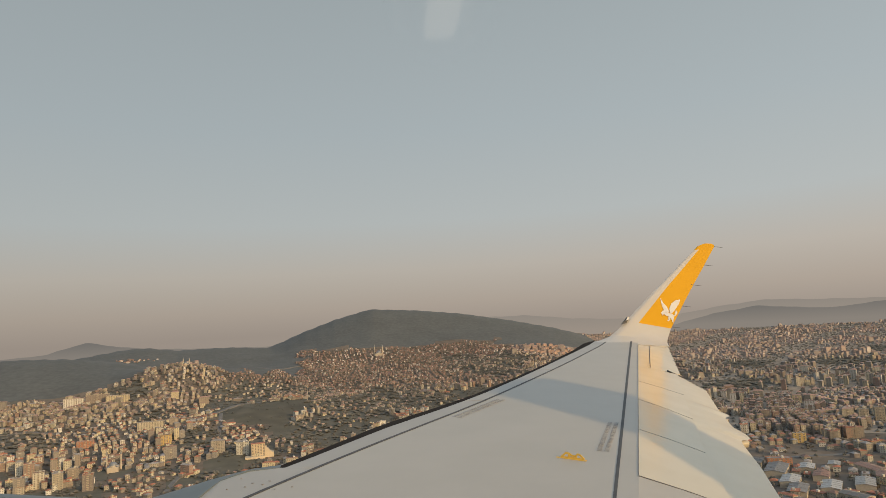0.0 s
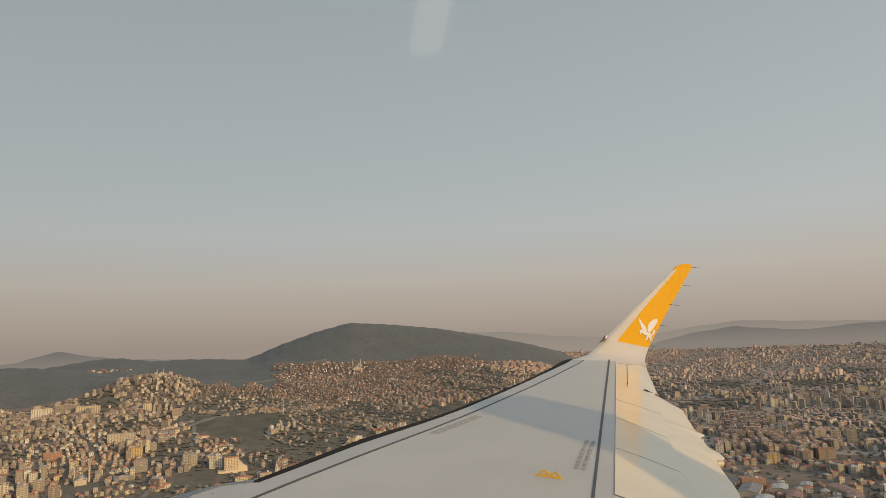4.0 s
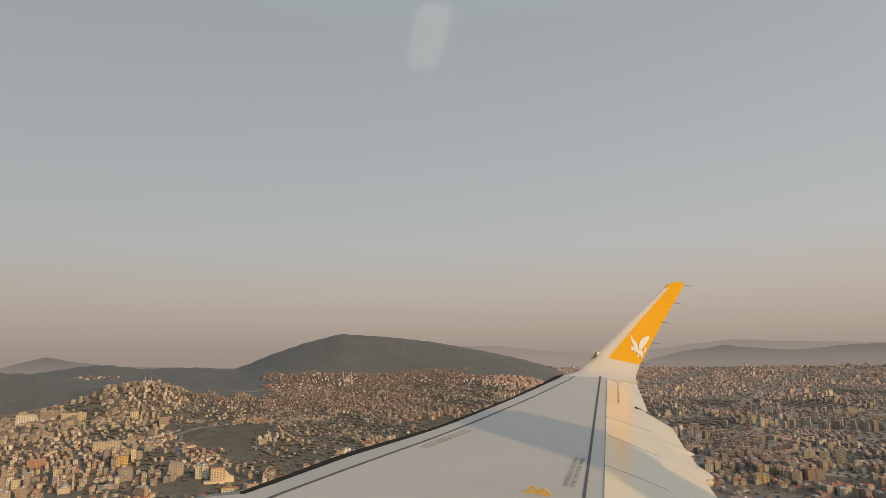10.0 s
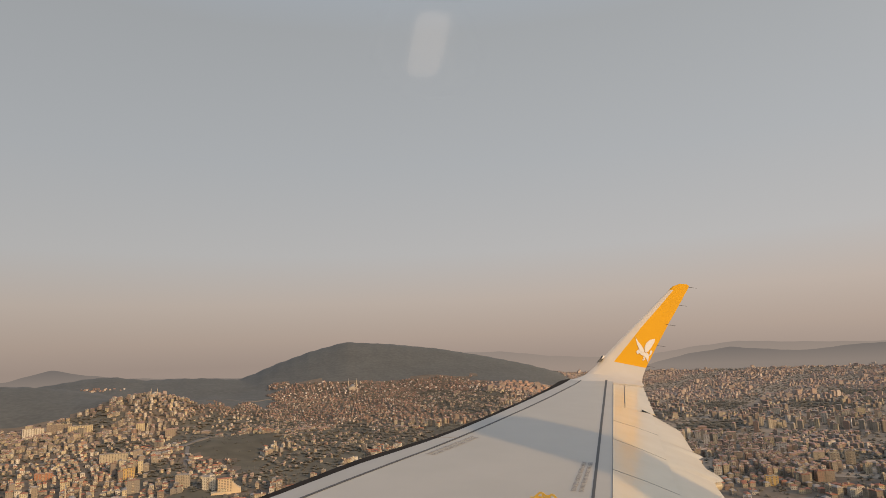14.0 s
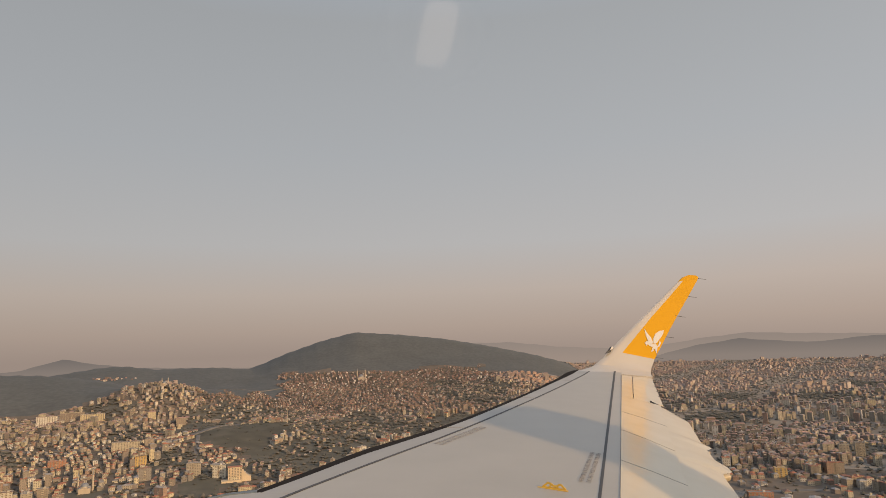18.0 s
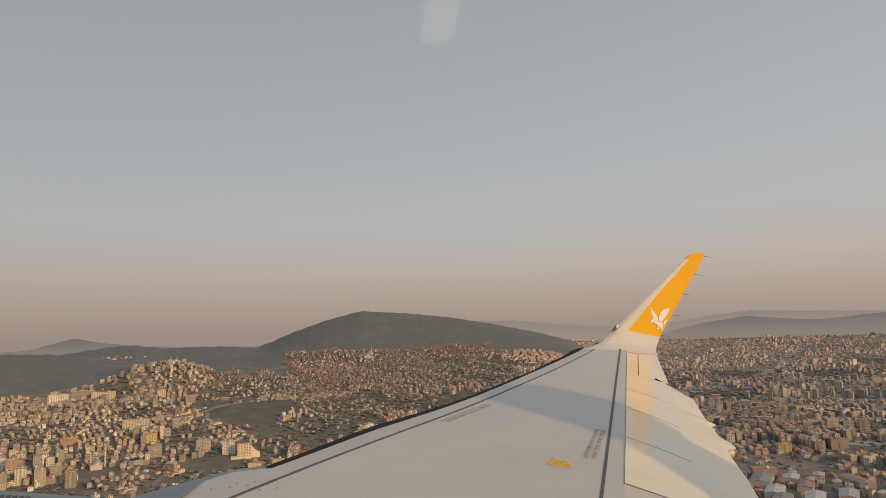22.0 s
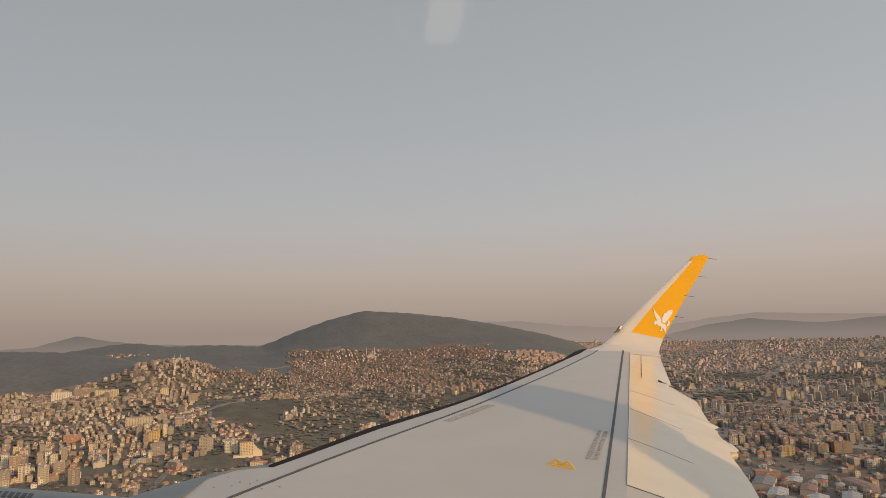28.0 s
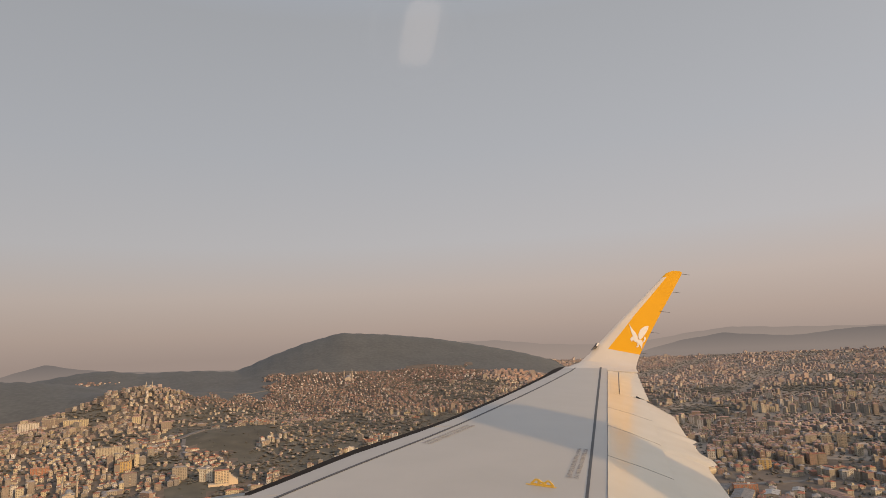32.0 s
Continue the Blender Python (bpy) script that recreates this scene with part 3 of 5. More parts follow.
# yellow lifeline bracket
def bracket():
    a, b = Vector((2.462, 7.181, zt(7.181) + 0.010)), Vector((2.632, 7.094, zt(7.094) + 0.010))
    out = Vector((0.4, 0.9, 0)).normalized() * 0.012
    v, f = [], []
    for (s0, h0), (s1, h1) in (((0, 0), (1, 0)), ((0, 0), (0.22, 1)), ((0.20, 1), (0.33, 1)), ((0.33, 1), (0.47, 0.5)), ((0.45, 0.5), (0.62, 0.5)), ((0.62, 0.5), (0.72, 0.95)), ((0.71, 0.95), (0.80, 0.95)), ((0.80, 0.95), (1, 0)), ((0.34, 0.1), (0.34, 0.9)), ((0.64, 0.1), (0.64, 0.5))):
        p, q = a.lerp(b, s0) + Vector((0, 0, 0.036 * h0)), a.lerp(b, s1) + Vector((0, 0, 0.036 * h1))
        w = (q - p).normalized().cross(out).normalized() * 0.0075
        o = len(v)
        v += [p - w, q - w, q + w, p + w, p - w + out, q - w + out, q + w + out, p + w + out]
        f += [tuple(o + k for k in g) for g in ((3, 2, 1, 0), (4, 5, 6, 7), (0, 1, 5, 4), (1, 2, 6, 5), (2, 3, 7, 6), (3, 0, 4, 7))]
    under(mesh_ob("lifeline_bracket", v, f, M_BRACKET), plane, "yellow lifeline bracket with open loops")


bracket()
slab("bracket_base", [(2.43, 7.205, zt(7.205) + 0.008), (2.42, 7.185, zt(7.185) + 0.008), (2.64, 7.07, zt(7.07) + 0.008), (2.655, 7.095, zt(7.095) + 0.008)], 0.006, M_BRACKET, plane, "yellow bracket plate")

# engine nacelle with a louvred vent, and its pylon
secs = []
for x, r in ((-4.6, 1.02), (-4.4, 1.16), (-3.6, 1.28), (-2.6, 1.30), (-1.6, 1.27), (-0.6, 1.12), (0.6, 0.85)):
    secs.append([(x, 5.75 + r * math.cos(q), -1.18 - 0.06 * (x + 2) * (x > -2) + r * math.sin(q)) for q in np.linspace(0, 2 * math.pi, 40, endpoint=False)])
nacelle = loft("engine_nacelle", secs, M_NACELLE, plane, "blue grey engine nacelle", caps=False)
secs = []
for x, z, hw in ((-2.6, 0.08, 0.14), (-1.6, 0.10, 0.24), (-0.9, 0.06, 0.30), (-0.2, 0.02, 0.34), (0.5, -0.05, 0.34)):
    secs.append([(x, 5.75 + hw * math.cos(q) * 1.2, z - 0.30 + 0.32 * math.sin(q) ** 1 if math.sin(q) > 0 else -0.9) for q in np.linspace(-0.6, math.pi + 0.6, 14)])
pylon = loft("pylon", secs, M_NACELLE, plane, "blue grey engine pylon fairing")
for k in range(16):
    x = -0.84 - 0.036 * k
    za, zb = 0.088 - 0.0543 * (x + 1.054), 0.071 - 0.03 * (x + 1.013)
    slab("vent_slot", [(x - 0.012, 5.708, za), (x + 0.012, 5.708, za), (x + 0.03, 5.648, zb), (x + 0.006, 5.648, zb)][::-1], 0.006, M_SEAL, pylon, "dark vent slot")

# fuselage shell with its windows, and the tail fin behind
R_F, Z_F = 1.98, 0.35
qs = np.concatenate([np.linspace(radians(-160), radians(5), 14), np.linspace(radians(31), radians(144), 10), np.radians((154, 170, 182, 195))])
xs = [-16, -14.5, -11, -6, -2] + [1.394 - 0.21, 1.394 + 0.21] + [4, 8, 11, 14, 18, 20.5]
fv, ff = [], []
for x in xs:
    s = interp(x, [-16, -14.5, -11, 11, 20.5], [0.15, 0.6, 1, 1, 0.12])
    fv += [(x, R_F * s * math.cos(q), Z_F + (0.9 * (1 - s) if x > 10 else 0) + R_F * 1.03 * s * math.sin(q)) for q in qs]
k = len(qs)
ff += [tuple(range(k)), tuple(range((len(xs) - 1) * k, len(xs) * k))]
holes = ((5, 13), (5, 24))
for i in range(len(xs) - 1):
    for j in range(k):
        if (i, j) not in holes:
            ff.append((i * k + j, i * k + (j + 1) % k, (i + 1) * k + (j + 1) % k, (i + 1) * k + j))
fuselage = under(mesh_ob("fuselage", fv, ff, M_WHITE, smooth=True), plane, "white airliner fuselage")
for i in range(-9, 12):
    xc = 1.394 + 0.533 * i
    if i != 0:
        slab("cabin_window", [(xc + 0.115 * math.cos(q), (R_F + 0.004) * math.cos(0.314 + 0.08 * math.sin(q)), Z_F + (R_F + 0.03) * math.sin(0.314 + 0.08 * math.sin(q))) for q in np.linspace(0, 2 * math.pi, 16, endpoint=False)], 0.02, M_GLASS, fuselage, "dark oval cabin window", (0, -1, -0.3))
# surround of the open window across the cabin, whose light the near pane mirrors
sv = []
for t in np.linspace(0, 2 * math.pi, 40, endpoint=False):
    c, d = math.cos(t), math.sin(t)
    m = max(abs(c), abs(d))
    ox, oq = 1.394 + 0.21 * c / m, 162 + 8 * d / m
    k = (abs(c) ** 5 + abs(d) ** 5) ** -0.2
    ix, iq = 1.458 + 0.098 * c * k + 0.03 * d * k, 161.6 - 5.4 * d * k
    for x, q, r in ((ox, 324 - oq, R_F), (ix, iq, R_F), (ix, iq, R_F - 0.05)):
        sv.append((x, r * math.cos(radians(q)), Z_F + r * 1.03 * math.sin(radians(q))))
sf = [(3 * k + a, 3 * ((k + 1) % 40) + a, 3 * ((k + 1) % 40) + a + 1, 3 * k + a + 1) for k in range(40) for a in (0, 1)]
under(mesh_ob("window_surround", sv, sf, M_WHITE), fuselage, "white surround of the opposite cabin window")
# the near window's acrylic pane: clear, with a weak mirror image
M_PANE = bpy.data.materials.new("clear_acrylic")
M_PANE.use_nodes = True
pn, pl = M_PANE.node_tree.nodes, M_PANE.node_tree.links
pn.remove(pn["Principled BSDF"])
pn0, pt = Vector((0, math.cos(radians(15)), math.sin(radians(15)))), Vector((0, -math.sin(radians(15)), math.cos(radians(15))))
pc = Vector((1.394, 1.80, 0.945)) + 0.07 * pn0
clear, gloss, coat = pn.new("ShaderNodeBsdfTransparent"), pn.new("ShaderNodeBsdfGlossy"), pn.new("ShaderNodeAddShader")
clear.inputs["Color"].default_value, gloss.inputs["Roughness"].default_value = (0.945, 0.945, 0.945, 1), 0.04
# mirroring is added only in a round mask around the opposite window's reflection
spot, gap, mirror_mask = pn.new("ShaderNodeTexCoord"), pn.new("ShaderNodeVectorMath"), pn.new("ShaderNodeMapRange")
gap.operation, gap.inputs[1].default_value = "DISTANCE", pc + Vector((0.001, 0, 0)) + 0.0188 * pt
mirror_mask.interpolation_type = "SMOOTHSTEP"
for key, val in zip(("From Min", "From Max", "To Min", "To Max"), (0.0046, 0.0066, 0.08, 0.0)):
    mirror_mask.inputs[key].default_value = val
pl.new(spot.outputs["Object"], gap.inputs[0])
pl.new(gap.outputs["Value"], mirror_mask.inputs["Value"])
pl.new(mirror_mask.outputs["Result"], gloss.inputs["Color"])
pl.new(clear.outputs[0], coat.inputs[0])
pl.new(gloss.outputs[0], coat.inputs[1])
pl.new(coat.outputs[0], pn["Material Output"].inputs[0])
under(mesh_ob("window_pane", [pc + a * Vector((0.19, 0, 0)) + b * 0.12 * pt for a, b in ((-1, -1), (1, -1), (1, 1), (-1, 1))], [(0, 1, 2, 3)], M_PANE), fuselage, "clear acrylic pane with a faint reflection")
slab("tail_fin", [(10.2, -0.09, 2.2), (12.06, -0.09, 4.05), (12.52, -0.09, 4.60), (12.87, -0.09, 4.98), (13.85, -0.09, 5.37), (14.78, -0.09, 5.48), (14.2, -0.09, 4.72), (13.5, -0.09, 3.9), (13.1, -0.09, 2.2)], 0.18, M_YELLOW, plane, "yellow tail fin", (0, 1, 0))

# ---- the land ----
# distances and heights in this plan are multiplied by PLAN
PLAN = 0.85
# ridges: distance of the crest, depth of the near slope, and height along the bearing (degrees from ahead, metres)
RIDGES = {
    "main": (4450, 640, [(-25, 0), (-22.2, 88), (-19.1, 148), (-15.4, 244), (-13.5, 306), (-10.5, 384), (-7.5, 440), (-3.5, 416), (0.6, 376), (4.6, 316), (8.6, 244), (10.5, 198), (12.4, 128), (14.5, 20)]),
    "near_left": (3500, 560, [(-60, 172), (-41, 234), (-35, 254), (-31.5, 242), (-27.6, 205), (-23.5, 139), (-19, 62)]),
    "mid_left": (4250, 520, [(-50, 156), (-32.9, 211), (-30.7, 228), (-27.6, 262), (-26, 266), (-23.5, 238), (-21.3, 240), (-19.1, 236), (-16.8, 220), (-13.5, 198), (-9, 106)])}


def step(a, b, v):
    t = np.clip((v - a) / (b - a), 0, 1)
    return t * t * (3 - 2 * t)


def land(x, y):
    """Height of the ground, and how far it belongs to the wooded ridges."""
    x, y = np.asarray(x, float) / PLAN, np.asarray(y, float) / PLAN
    r, al = np.hypot(x, y), np.degrees(np.arctan2(x, y))
    left = 1 - step(5, 15, al)
    left = left * step(-100, -70, al)
    base = left * 0.07 * np.clip(r - 1500, 0, 2250) + (1 - left) * (20 + 0.038 * np.clip(r - 2200, 0, 3400))
    rough = 5 * np.sin(x * 0.011 + 1.3) * np.sin(y * 0.009) + 3 * np.sin(x * 0.027 + y * 0.019) + 1.5 * np.sin(x * 0.06 - y * 0.05)
    base = base + rough * step(1200, 1900, r) * (0.3 + 0.7 * left)
    ridge = np.zeros_like(base)
    for r0, w, pts in RIDGES.values():
        crest = np.interp(al, [p[0] for p in pts], [p[1] for p in pts], left=0, right=0)
        crest = crest + (2.0 * np.sin(al * 5.1) + 0.6 * np.sin(al * 13.0 + 1)) * (crest > 30)
        prof = np.where(r < r0, np.exp(-((r - r0) / w) ** 2), np.exp(-((r - r0) / 1300) ** 2))
        ridge = np.maximum(ridge, np.maximum(crest - base, 0) * prof)
    # the built-up knoll and two low grassy rises
    def bump(a, d, h, s):
        cx, cy = d * math.sin(radians(a)), d * math.cos(radians(a))
        return h * np.exp(-((x - cx) ** 2 + (y - cy) ** 2) / s ** 2)
    knoll = bump(-23.2, 2830, 56, 205) + bump(-24.5, 2700, 30, 300) + bump(-20.0, 3050, 36, 300) + bump(-17, 2150, 28, 230) + bump(-32, 3000, 22, 300)
    return PLAN * (base + ridge + knoll), ridge


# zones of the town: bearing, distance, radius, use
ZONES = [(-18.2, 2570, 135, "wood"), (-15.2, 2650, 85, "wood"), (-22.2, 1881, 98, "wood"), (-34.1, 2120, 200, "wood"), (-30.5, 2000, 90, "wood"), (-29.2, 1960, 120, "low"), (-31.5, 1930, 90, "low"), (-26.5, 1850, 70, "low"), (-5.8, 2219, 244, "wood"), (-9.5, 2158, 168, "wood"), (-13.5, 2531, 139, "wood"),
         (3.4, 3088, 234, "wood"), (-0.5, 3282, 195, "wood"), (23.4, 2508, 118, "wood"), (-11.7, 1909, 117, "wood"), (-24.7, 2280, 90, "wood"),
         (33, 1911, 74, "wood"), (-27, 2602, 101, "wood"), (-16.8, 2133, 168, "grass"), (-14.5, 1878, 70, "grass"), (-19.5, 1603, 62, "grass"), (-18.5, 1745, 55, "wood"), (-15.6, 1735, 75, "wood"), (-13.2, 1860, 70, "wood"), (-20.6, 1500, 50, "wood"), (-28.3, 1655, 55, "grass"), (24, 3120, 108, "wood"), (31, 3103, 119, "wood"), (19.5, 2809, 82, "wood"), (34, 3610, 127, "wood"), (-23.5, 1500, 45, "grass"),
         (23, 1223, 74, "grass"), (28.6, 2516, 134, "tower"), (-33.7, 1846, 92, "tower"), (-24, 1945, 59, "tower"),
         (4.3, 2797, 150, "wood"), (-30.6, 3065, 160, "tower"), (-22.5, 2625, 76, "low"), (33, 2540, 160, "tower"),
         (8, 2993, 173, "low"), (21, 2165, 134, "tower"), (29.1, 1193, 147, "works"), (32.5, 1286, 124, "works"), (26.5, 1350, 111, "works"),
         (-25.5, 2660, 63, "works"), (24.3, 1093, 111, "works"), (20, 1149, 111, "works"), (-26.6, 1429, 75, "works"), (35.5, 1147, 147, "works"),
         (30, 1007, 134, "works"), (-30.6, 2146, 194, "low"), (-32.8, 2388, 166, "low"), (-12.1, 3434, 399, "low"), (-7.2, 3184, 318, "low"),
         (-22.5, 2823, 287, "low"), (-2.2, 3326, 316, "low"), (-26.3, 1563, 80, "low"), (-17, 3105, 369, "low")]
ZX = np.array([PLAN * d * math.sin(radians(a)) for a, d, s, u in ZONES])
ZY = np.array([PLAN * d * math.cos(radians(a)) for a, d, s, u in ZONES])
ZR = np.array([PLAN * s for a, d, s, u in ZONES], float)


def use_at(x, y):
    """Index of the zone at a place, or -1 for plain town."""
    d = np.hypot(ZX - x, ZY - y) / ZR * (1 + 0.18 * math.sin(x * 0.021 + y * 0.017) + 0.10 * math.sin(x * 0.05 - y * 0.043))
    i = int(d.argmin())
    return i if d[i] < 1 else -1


def green_at(x, y):
    """How far open ground and groves break up the town."""
    return math.sin(x * 0.0083 + 1.1) * math.sin(y * 0.0071 + 0.4) + 0.6 * math.sin(x * 0.019 - y * 0.016) + 0.3 * math.sin(x * 0.043 + y * 0.037)


def open_from(al, r):
    return 0.72 if al < 9 or r < 1800 else 0.48 if r < 2500 else 0.36


def wooded(al, r, ridge):
    """Slopes above the houses."""
    w = 0.8 * math.sin(r * 0.021) + 0.5 * math.sin(r * 0.053 + al)
    return (ridge > (46 if -13.8 < al + w < 4 else 20) or (-22.3 < al + 0.4 * w < -18.0 and r > 2890 + 70 * math.sin(al * 1.7))
            or (-18.0 <= al + 0.4 * w < -13.8 and r > 3030 + 130 * math.sin(al * 2.3)) or (-37 < al < -25.5 and r > 2950))


def ground():
    al = np.concatenate([np.arange(-180, -48, 6), np.arange(-48, 48, 0.35), np.arange(48, 180.1, 6)])
    rs = np.concatenate([[60], np.geomspace(300, 4960, 130)])
    A, R = np.meshgrid(np.radians(al), rs)
    X, Y = R * np.sin(A), R * np.cos(A)
    Z, ridge = land(X, Y)
    n = len(al)
    v = np.stack([X, Y, Z], -1).reshape(-1, 3).tolist() + [[0, 0, 0]]
    f, idx = [], []
    for i in range(len(rs) - 1):
        for j in range(n - 1):
            f.append((i * n + j, i * n + j + 1, (i + 1) * n + j + 1, (i + 1) * n + j))
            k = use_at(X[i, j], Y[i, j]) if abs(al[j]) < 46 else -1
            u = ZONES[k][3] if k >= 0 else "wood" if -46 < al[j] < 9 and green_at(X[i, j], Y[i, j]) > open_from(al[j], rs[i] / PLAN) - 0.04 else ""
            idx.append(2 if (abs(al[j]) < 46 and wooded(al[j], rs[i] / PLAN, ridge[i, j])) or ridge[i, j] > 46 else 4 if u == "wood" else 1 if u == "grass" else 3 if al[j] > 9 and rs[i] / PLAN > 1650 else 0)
    for j in range(n - 1):
        f.append((n * len(rs), j + 1, j))
        idx.append(0)
    ob = mesh_ob("ground", v, f, [M_TOWN, M_GRASS, M_WOODS, M_PLAIN, M_GROVE], idx, smooth=True)
    tagged(ob, "brown town ground rising to dark wooded hills", "ground", kind="structure")


ground()


def far_ridge(name, d, pts, mat, label):
    """A distant line of hills behind the town."""
    a = np.arange(pts[0][0], pts[-1][0] + 0.01, 0.25)
    z = np.interp(a, [p[0] for p in pts], [p[1] for p in pts]) + 1.5 * np.sin(a * 2.3) + 0.8 * np.sin(a * 5.1 + 2)
    v, f = [], []
    for i, (b, h) in enumerate(zip(np.radians(a), z)):
        for q, dd in ((-40, -260), (0.55 * h, -110), (h, 0), (-40, 30)):
            v.append(((d + dd) * math.sin(b), (d + dd) * math.cos(b), q))
        if i:
            o = 4 * i - 4
            f += [(o + k, o + k + 1, o + k + 5, o + k + 4) for k in range(3)]
    tagged(mesh_ob(name, v, f, mat, smooth=True), label, "hills", kind="structure")


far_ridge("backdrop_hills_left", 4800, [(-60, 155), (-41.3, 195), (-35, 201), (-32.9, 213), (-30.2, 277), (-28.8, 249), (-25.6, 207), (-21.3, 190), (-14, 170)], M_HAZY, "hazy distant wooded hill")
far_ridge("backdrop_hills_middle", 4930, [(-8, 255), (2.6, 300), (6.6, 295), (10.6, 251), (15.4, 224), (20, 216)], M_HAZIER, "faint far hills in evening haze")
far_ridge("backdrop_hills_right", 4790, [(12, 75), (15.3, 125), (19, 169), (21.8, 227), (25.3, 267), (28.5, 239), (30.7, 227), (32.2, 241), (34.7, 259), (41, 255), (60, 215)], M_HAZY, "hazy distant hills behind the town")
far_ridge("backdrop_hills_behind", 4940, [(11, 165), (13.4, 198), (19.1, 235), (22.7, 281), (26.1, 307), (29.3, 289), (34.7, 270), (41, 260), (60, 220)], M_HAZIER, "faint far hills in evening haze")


# ---- the town ----
rng = random.Random(7)


class Heap:
    """Collects many small pieces for one mesh."""

    def __init__(self):
        self.v, self.f, self.m = [], [], []

    def add(self, verts, faces, mats):
        o = len(self.v)
        self.v += verts
        self.f += [tuple(o + i for i in q) for q in faces]
        self.m += mats

    def make(self, name, mats, label, category):
        ob = mesh_ob(name, self.v, self.f, mats, self.m)
        return tagged(ob, label, category, kind="stuff")


def house(heap, x, y, z, a, w, d, floors, hip, detail):
    """A block of flats or a house with a roof and windows, into the heap."""
    c, s = math.cos(a), math.sin(a)
    h = floors * 3.0 + 0.6

    def P(u, v, t):
        return (x + u * c - v * s, y + u * s + v * c, z + t)
    hw, hd = w / 2, d / 2
    k = [(-hw, -hd), (hw, -hd), (hw, hd), (-hw, hd)]
    heap.add([P(u, v, -6) for u, v in k] + [P(u, v, h) for u, v in k],
             [(0, 1, 5, 4), (1, 2, 6, 5), (2, 3, 7, 6), (3, 0, 4, 7), (4, 5, 6, 7)], [0] * 5)
    e = 0.5
    k2 = [(-hw - e, -hd - e), (hw + e, -hd - e), (hw + e, hd + e), (-hw - e, hd + e)]
    if hip:
        rise = min(w, d) * 0.27
        q = max(0.0, hw - hd)
        p = max(0.0, hd - hw)
        heap.add([P(u, v, h + 0.02) for u, v in k2] + [P(-q, -p, h + rise), P(q, p, h + rise)],
                 [(0, 1, 5, 4), (1, 2, 5), (2, 3, 4, 5), (3, 0, 4)] if q >= p else [(0, 1, 4), (1, 2, 5, 4), (2, 3, 5), (3, 0, 4, 5)], [1] * 4)
    else:
        k3 = [(-hw + 0.3, -hd + 0.3), (hw - 0.3, -hd + 0.3), (hw - 0.3, hd - 0.3), (-hw + 0.3, hd - 0.3)]
        heap.add([P(u, v, h + 0.05) for u, v in k2] + [P(u, v, h + 0.7) for u, v in k2] + [P(u, v, h + 0.3) for u, v in k3],
                 [(0, 1, 5, 4), (1, 2, 6, 5), (2, 3, 7, 6), (3, 0, 4, 7), (4, 5, 9, 8), (5, 6, 10, 9), (6, 7, 11, 10), (7, 4, 8, 11), (8, 9, 10, 11)], [1] * 9)
        if detail:
            u0, v0 = rng.uniform(-0.5, 0.1) * hw, rng.uniform(-0.5, 0.1) * hd
            b = [(u0, v0), (u0 + 3.2, v0), (u0 + 3.2, v0 + 3), (u0, v0 + 3)]
            heap.add([P(u, v, h + 0.3) for u, v in b] + [P(u, v, h + 2.9) for u, v in b],
                     [(0, 1, 5, 4), (1, 2, 6, 5), (2, 3, 7, 6), (3, 0, 4, 7), (4, 5, 6, 7)], [0] * 5)
    if not detail:
        return
    vs, fs = [], []
    for side in range(4):
        (u0, v0), (u1, v1) = k[side], k[(side + 1) % 4]
        L = math.hypot(u1 - u0, v1 - v0)
        du, dv = (u1 - u0) / L, (v1 - v0) / L
        ou, ov = dv * 0.06, -du * 0.06
        cols = max(2, int(L / (3.3 if detail == 2 else 5.0)))
        for fl in range(floors):
            zz = fl * 3.0 + 1.2
            for cc in range(cols):
                m = (cc + 0.5) * L / cols
                ww = 0.85 if detail == 2 else 1.3
                o = len(vs)
                for t, q in ((m - ww, 0), (m + ww, 0), (m + ww, 1.5), (m - ww, 1.5)):
                    vs.append(P(u0 + du * t + ou, v0 + dv * t + ov, zz + q))
                fs.append((o, o + 1, o + 2, o + 3))
        if detail == 2 and side in (0, 2) and floors > 2:
            # balconies
            m = L * 0.5
            for fl in range(1, floors):
                zz = fl * 3.0 + 0.25
                bv = []
                for out in (0.0, 1.2):
                    for t in (m - 2.2, m + 2.2):
                        for q in (0, 1.05):
                            bv.append(P(u0 + du * t + dv * out, v0 + dv * t - du * out, zz + q))
                heap.add(bv, [(0, 2, 6, 4), (4, 6, 7, 5), (0, 4, 5, 1), (2, 3, 7, 6)], [0] * 4)
    heap.add(vs, fs, [2] * len(fs))


def districts():
    out = []
    for j in range(24):
        for i in range(-22, 23):
            x, y = (i + 0.5 * (j % 2) + rng.uniform(-0.25, 0.25)) * 215, 150 + (j + rng.uniform(-0.25, 0.25)) * 200
            out.append((x, y, rng.uniform(0, math.pi), rng.choice((2, 3, 3, 4, 4, 5, 5, 6))))
    return out


DIST = districts()
DX, DY = np.array([d[0] for d in DIST]), np.array([d[1] for d in DIST])
lots, tree_spots = [], []
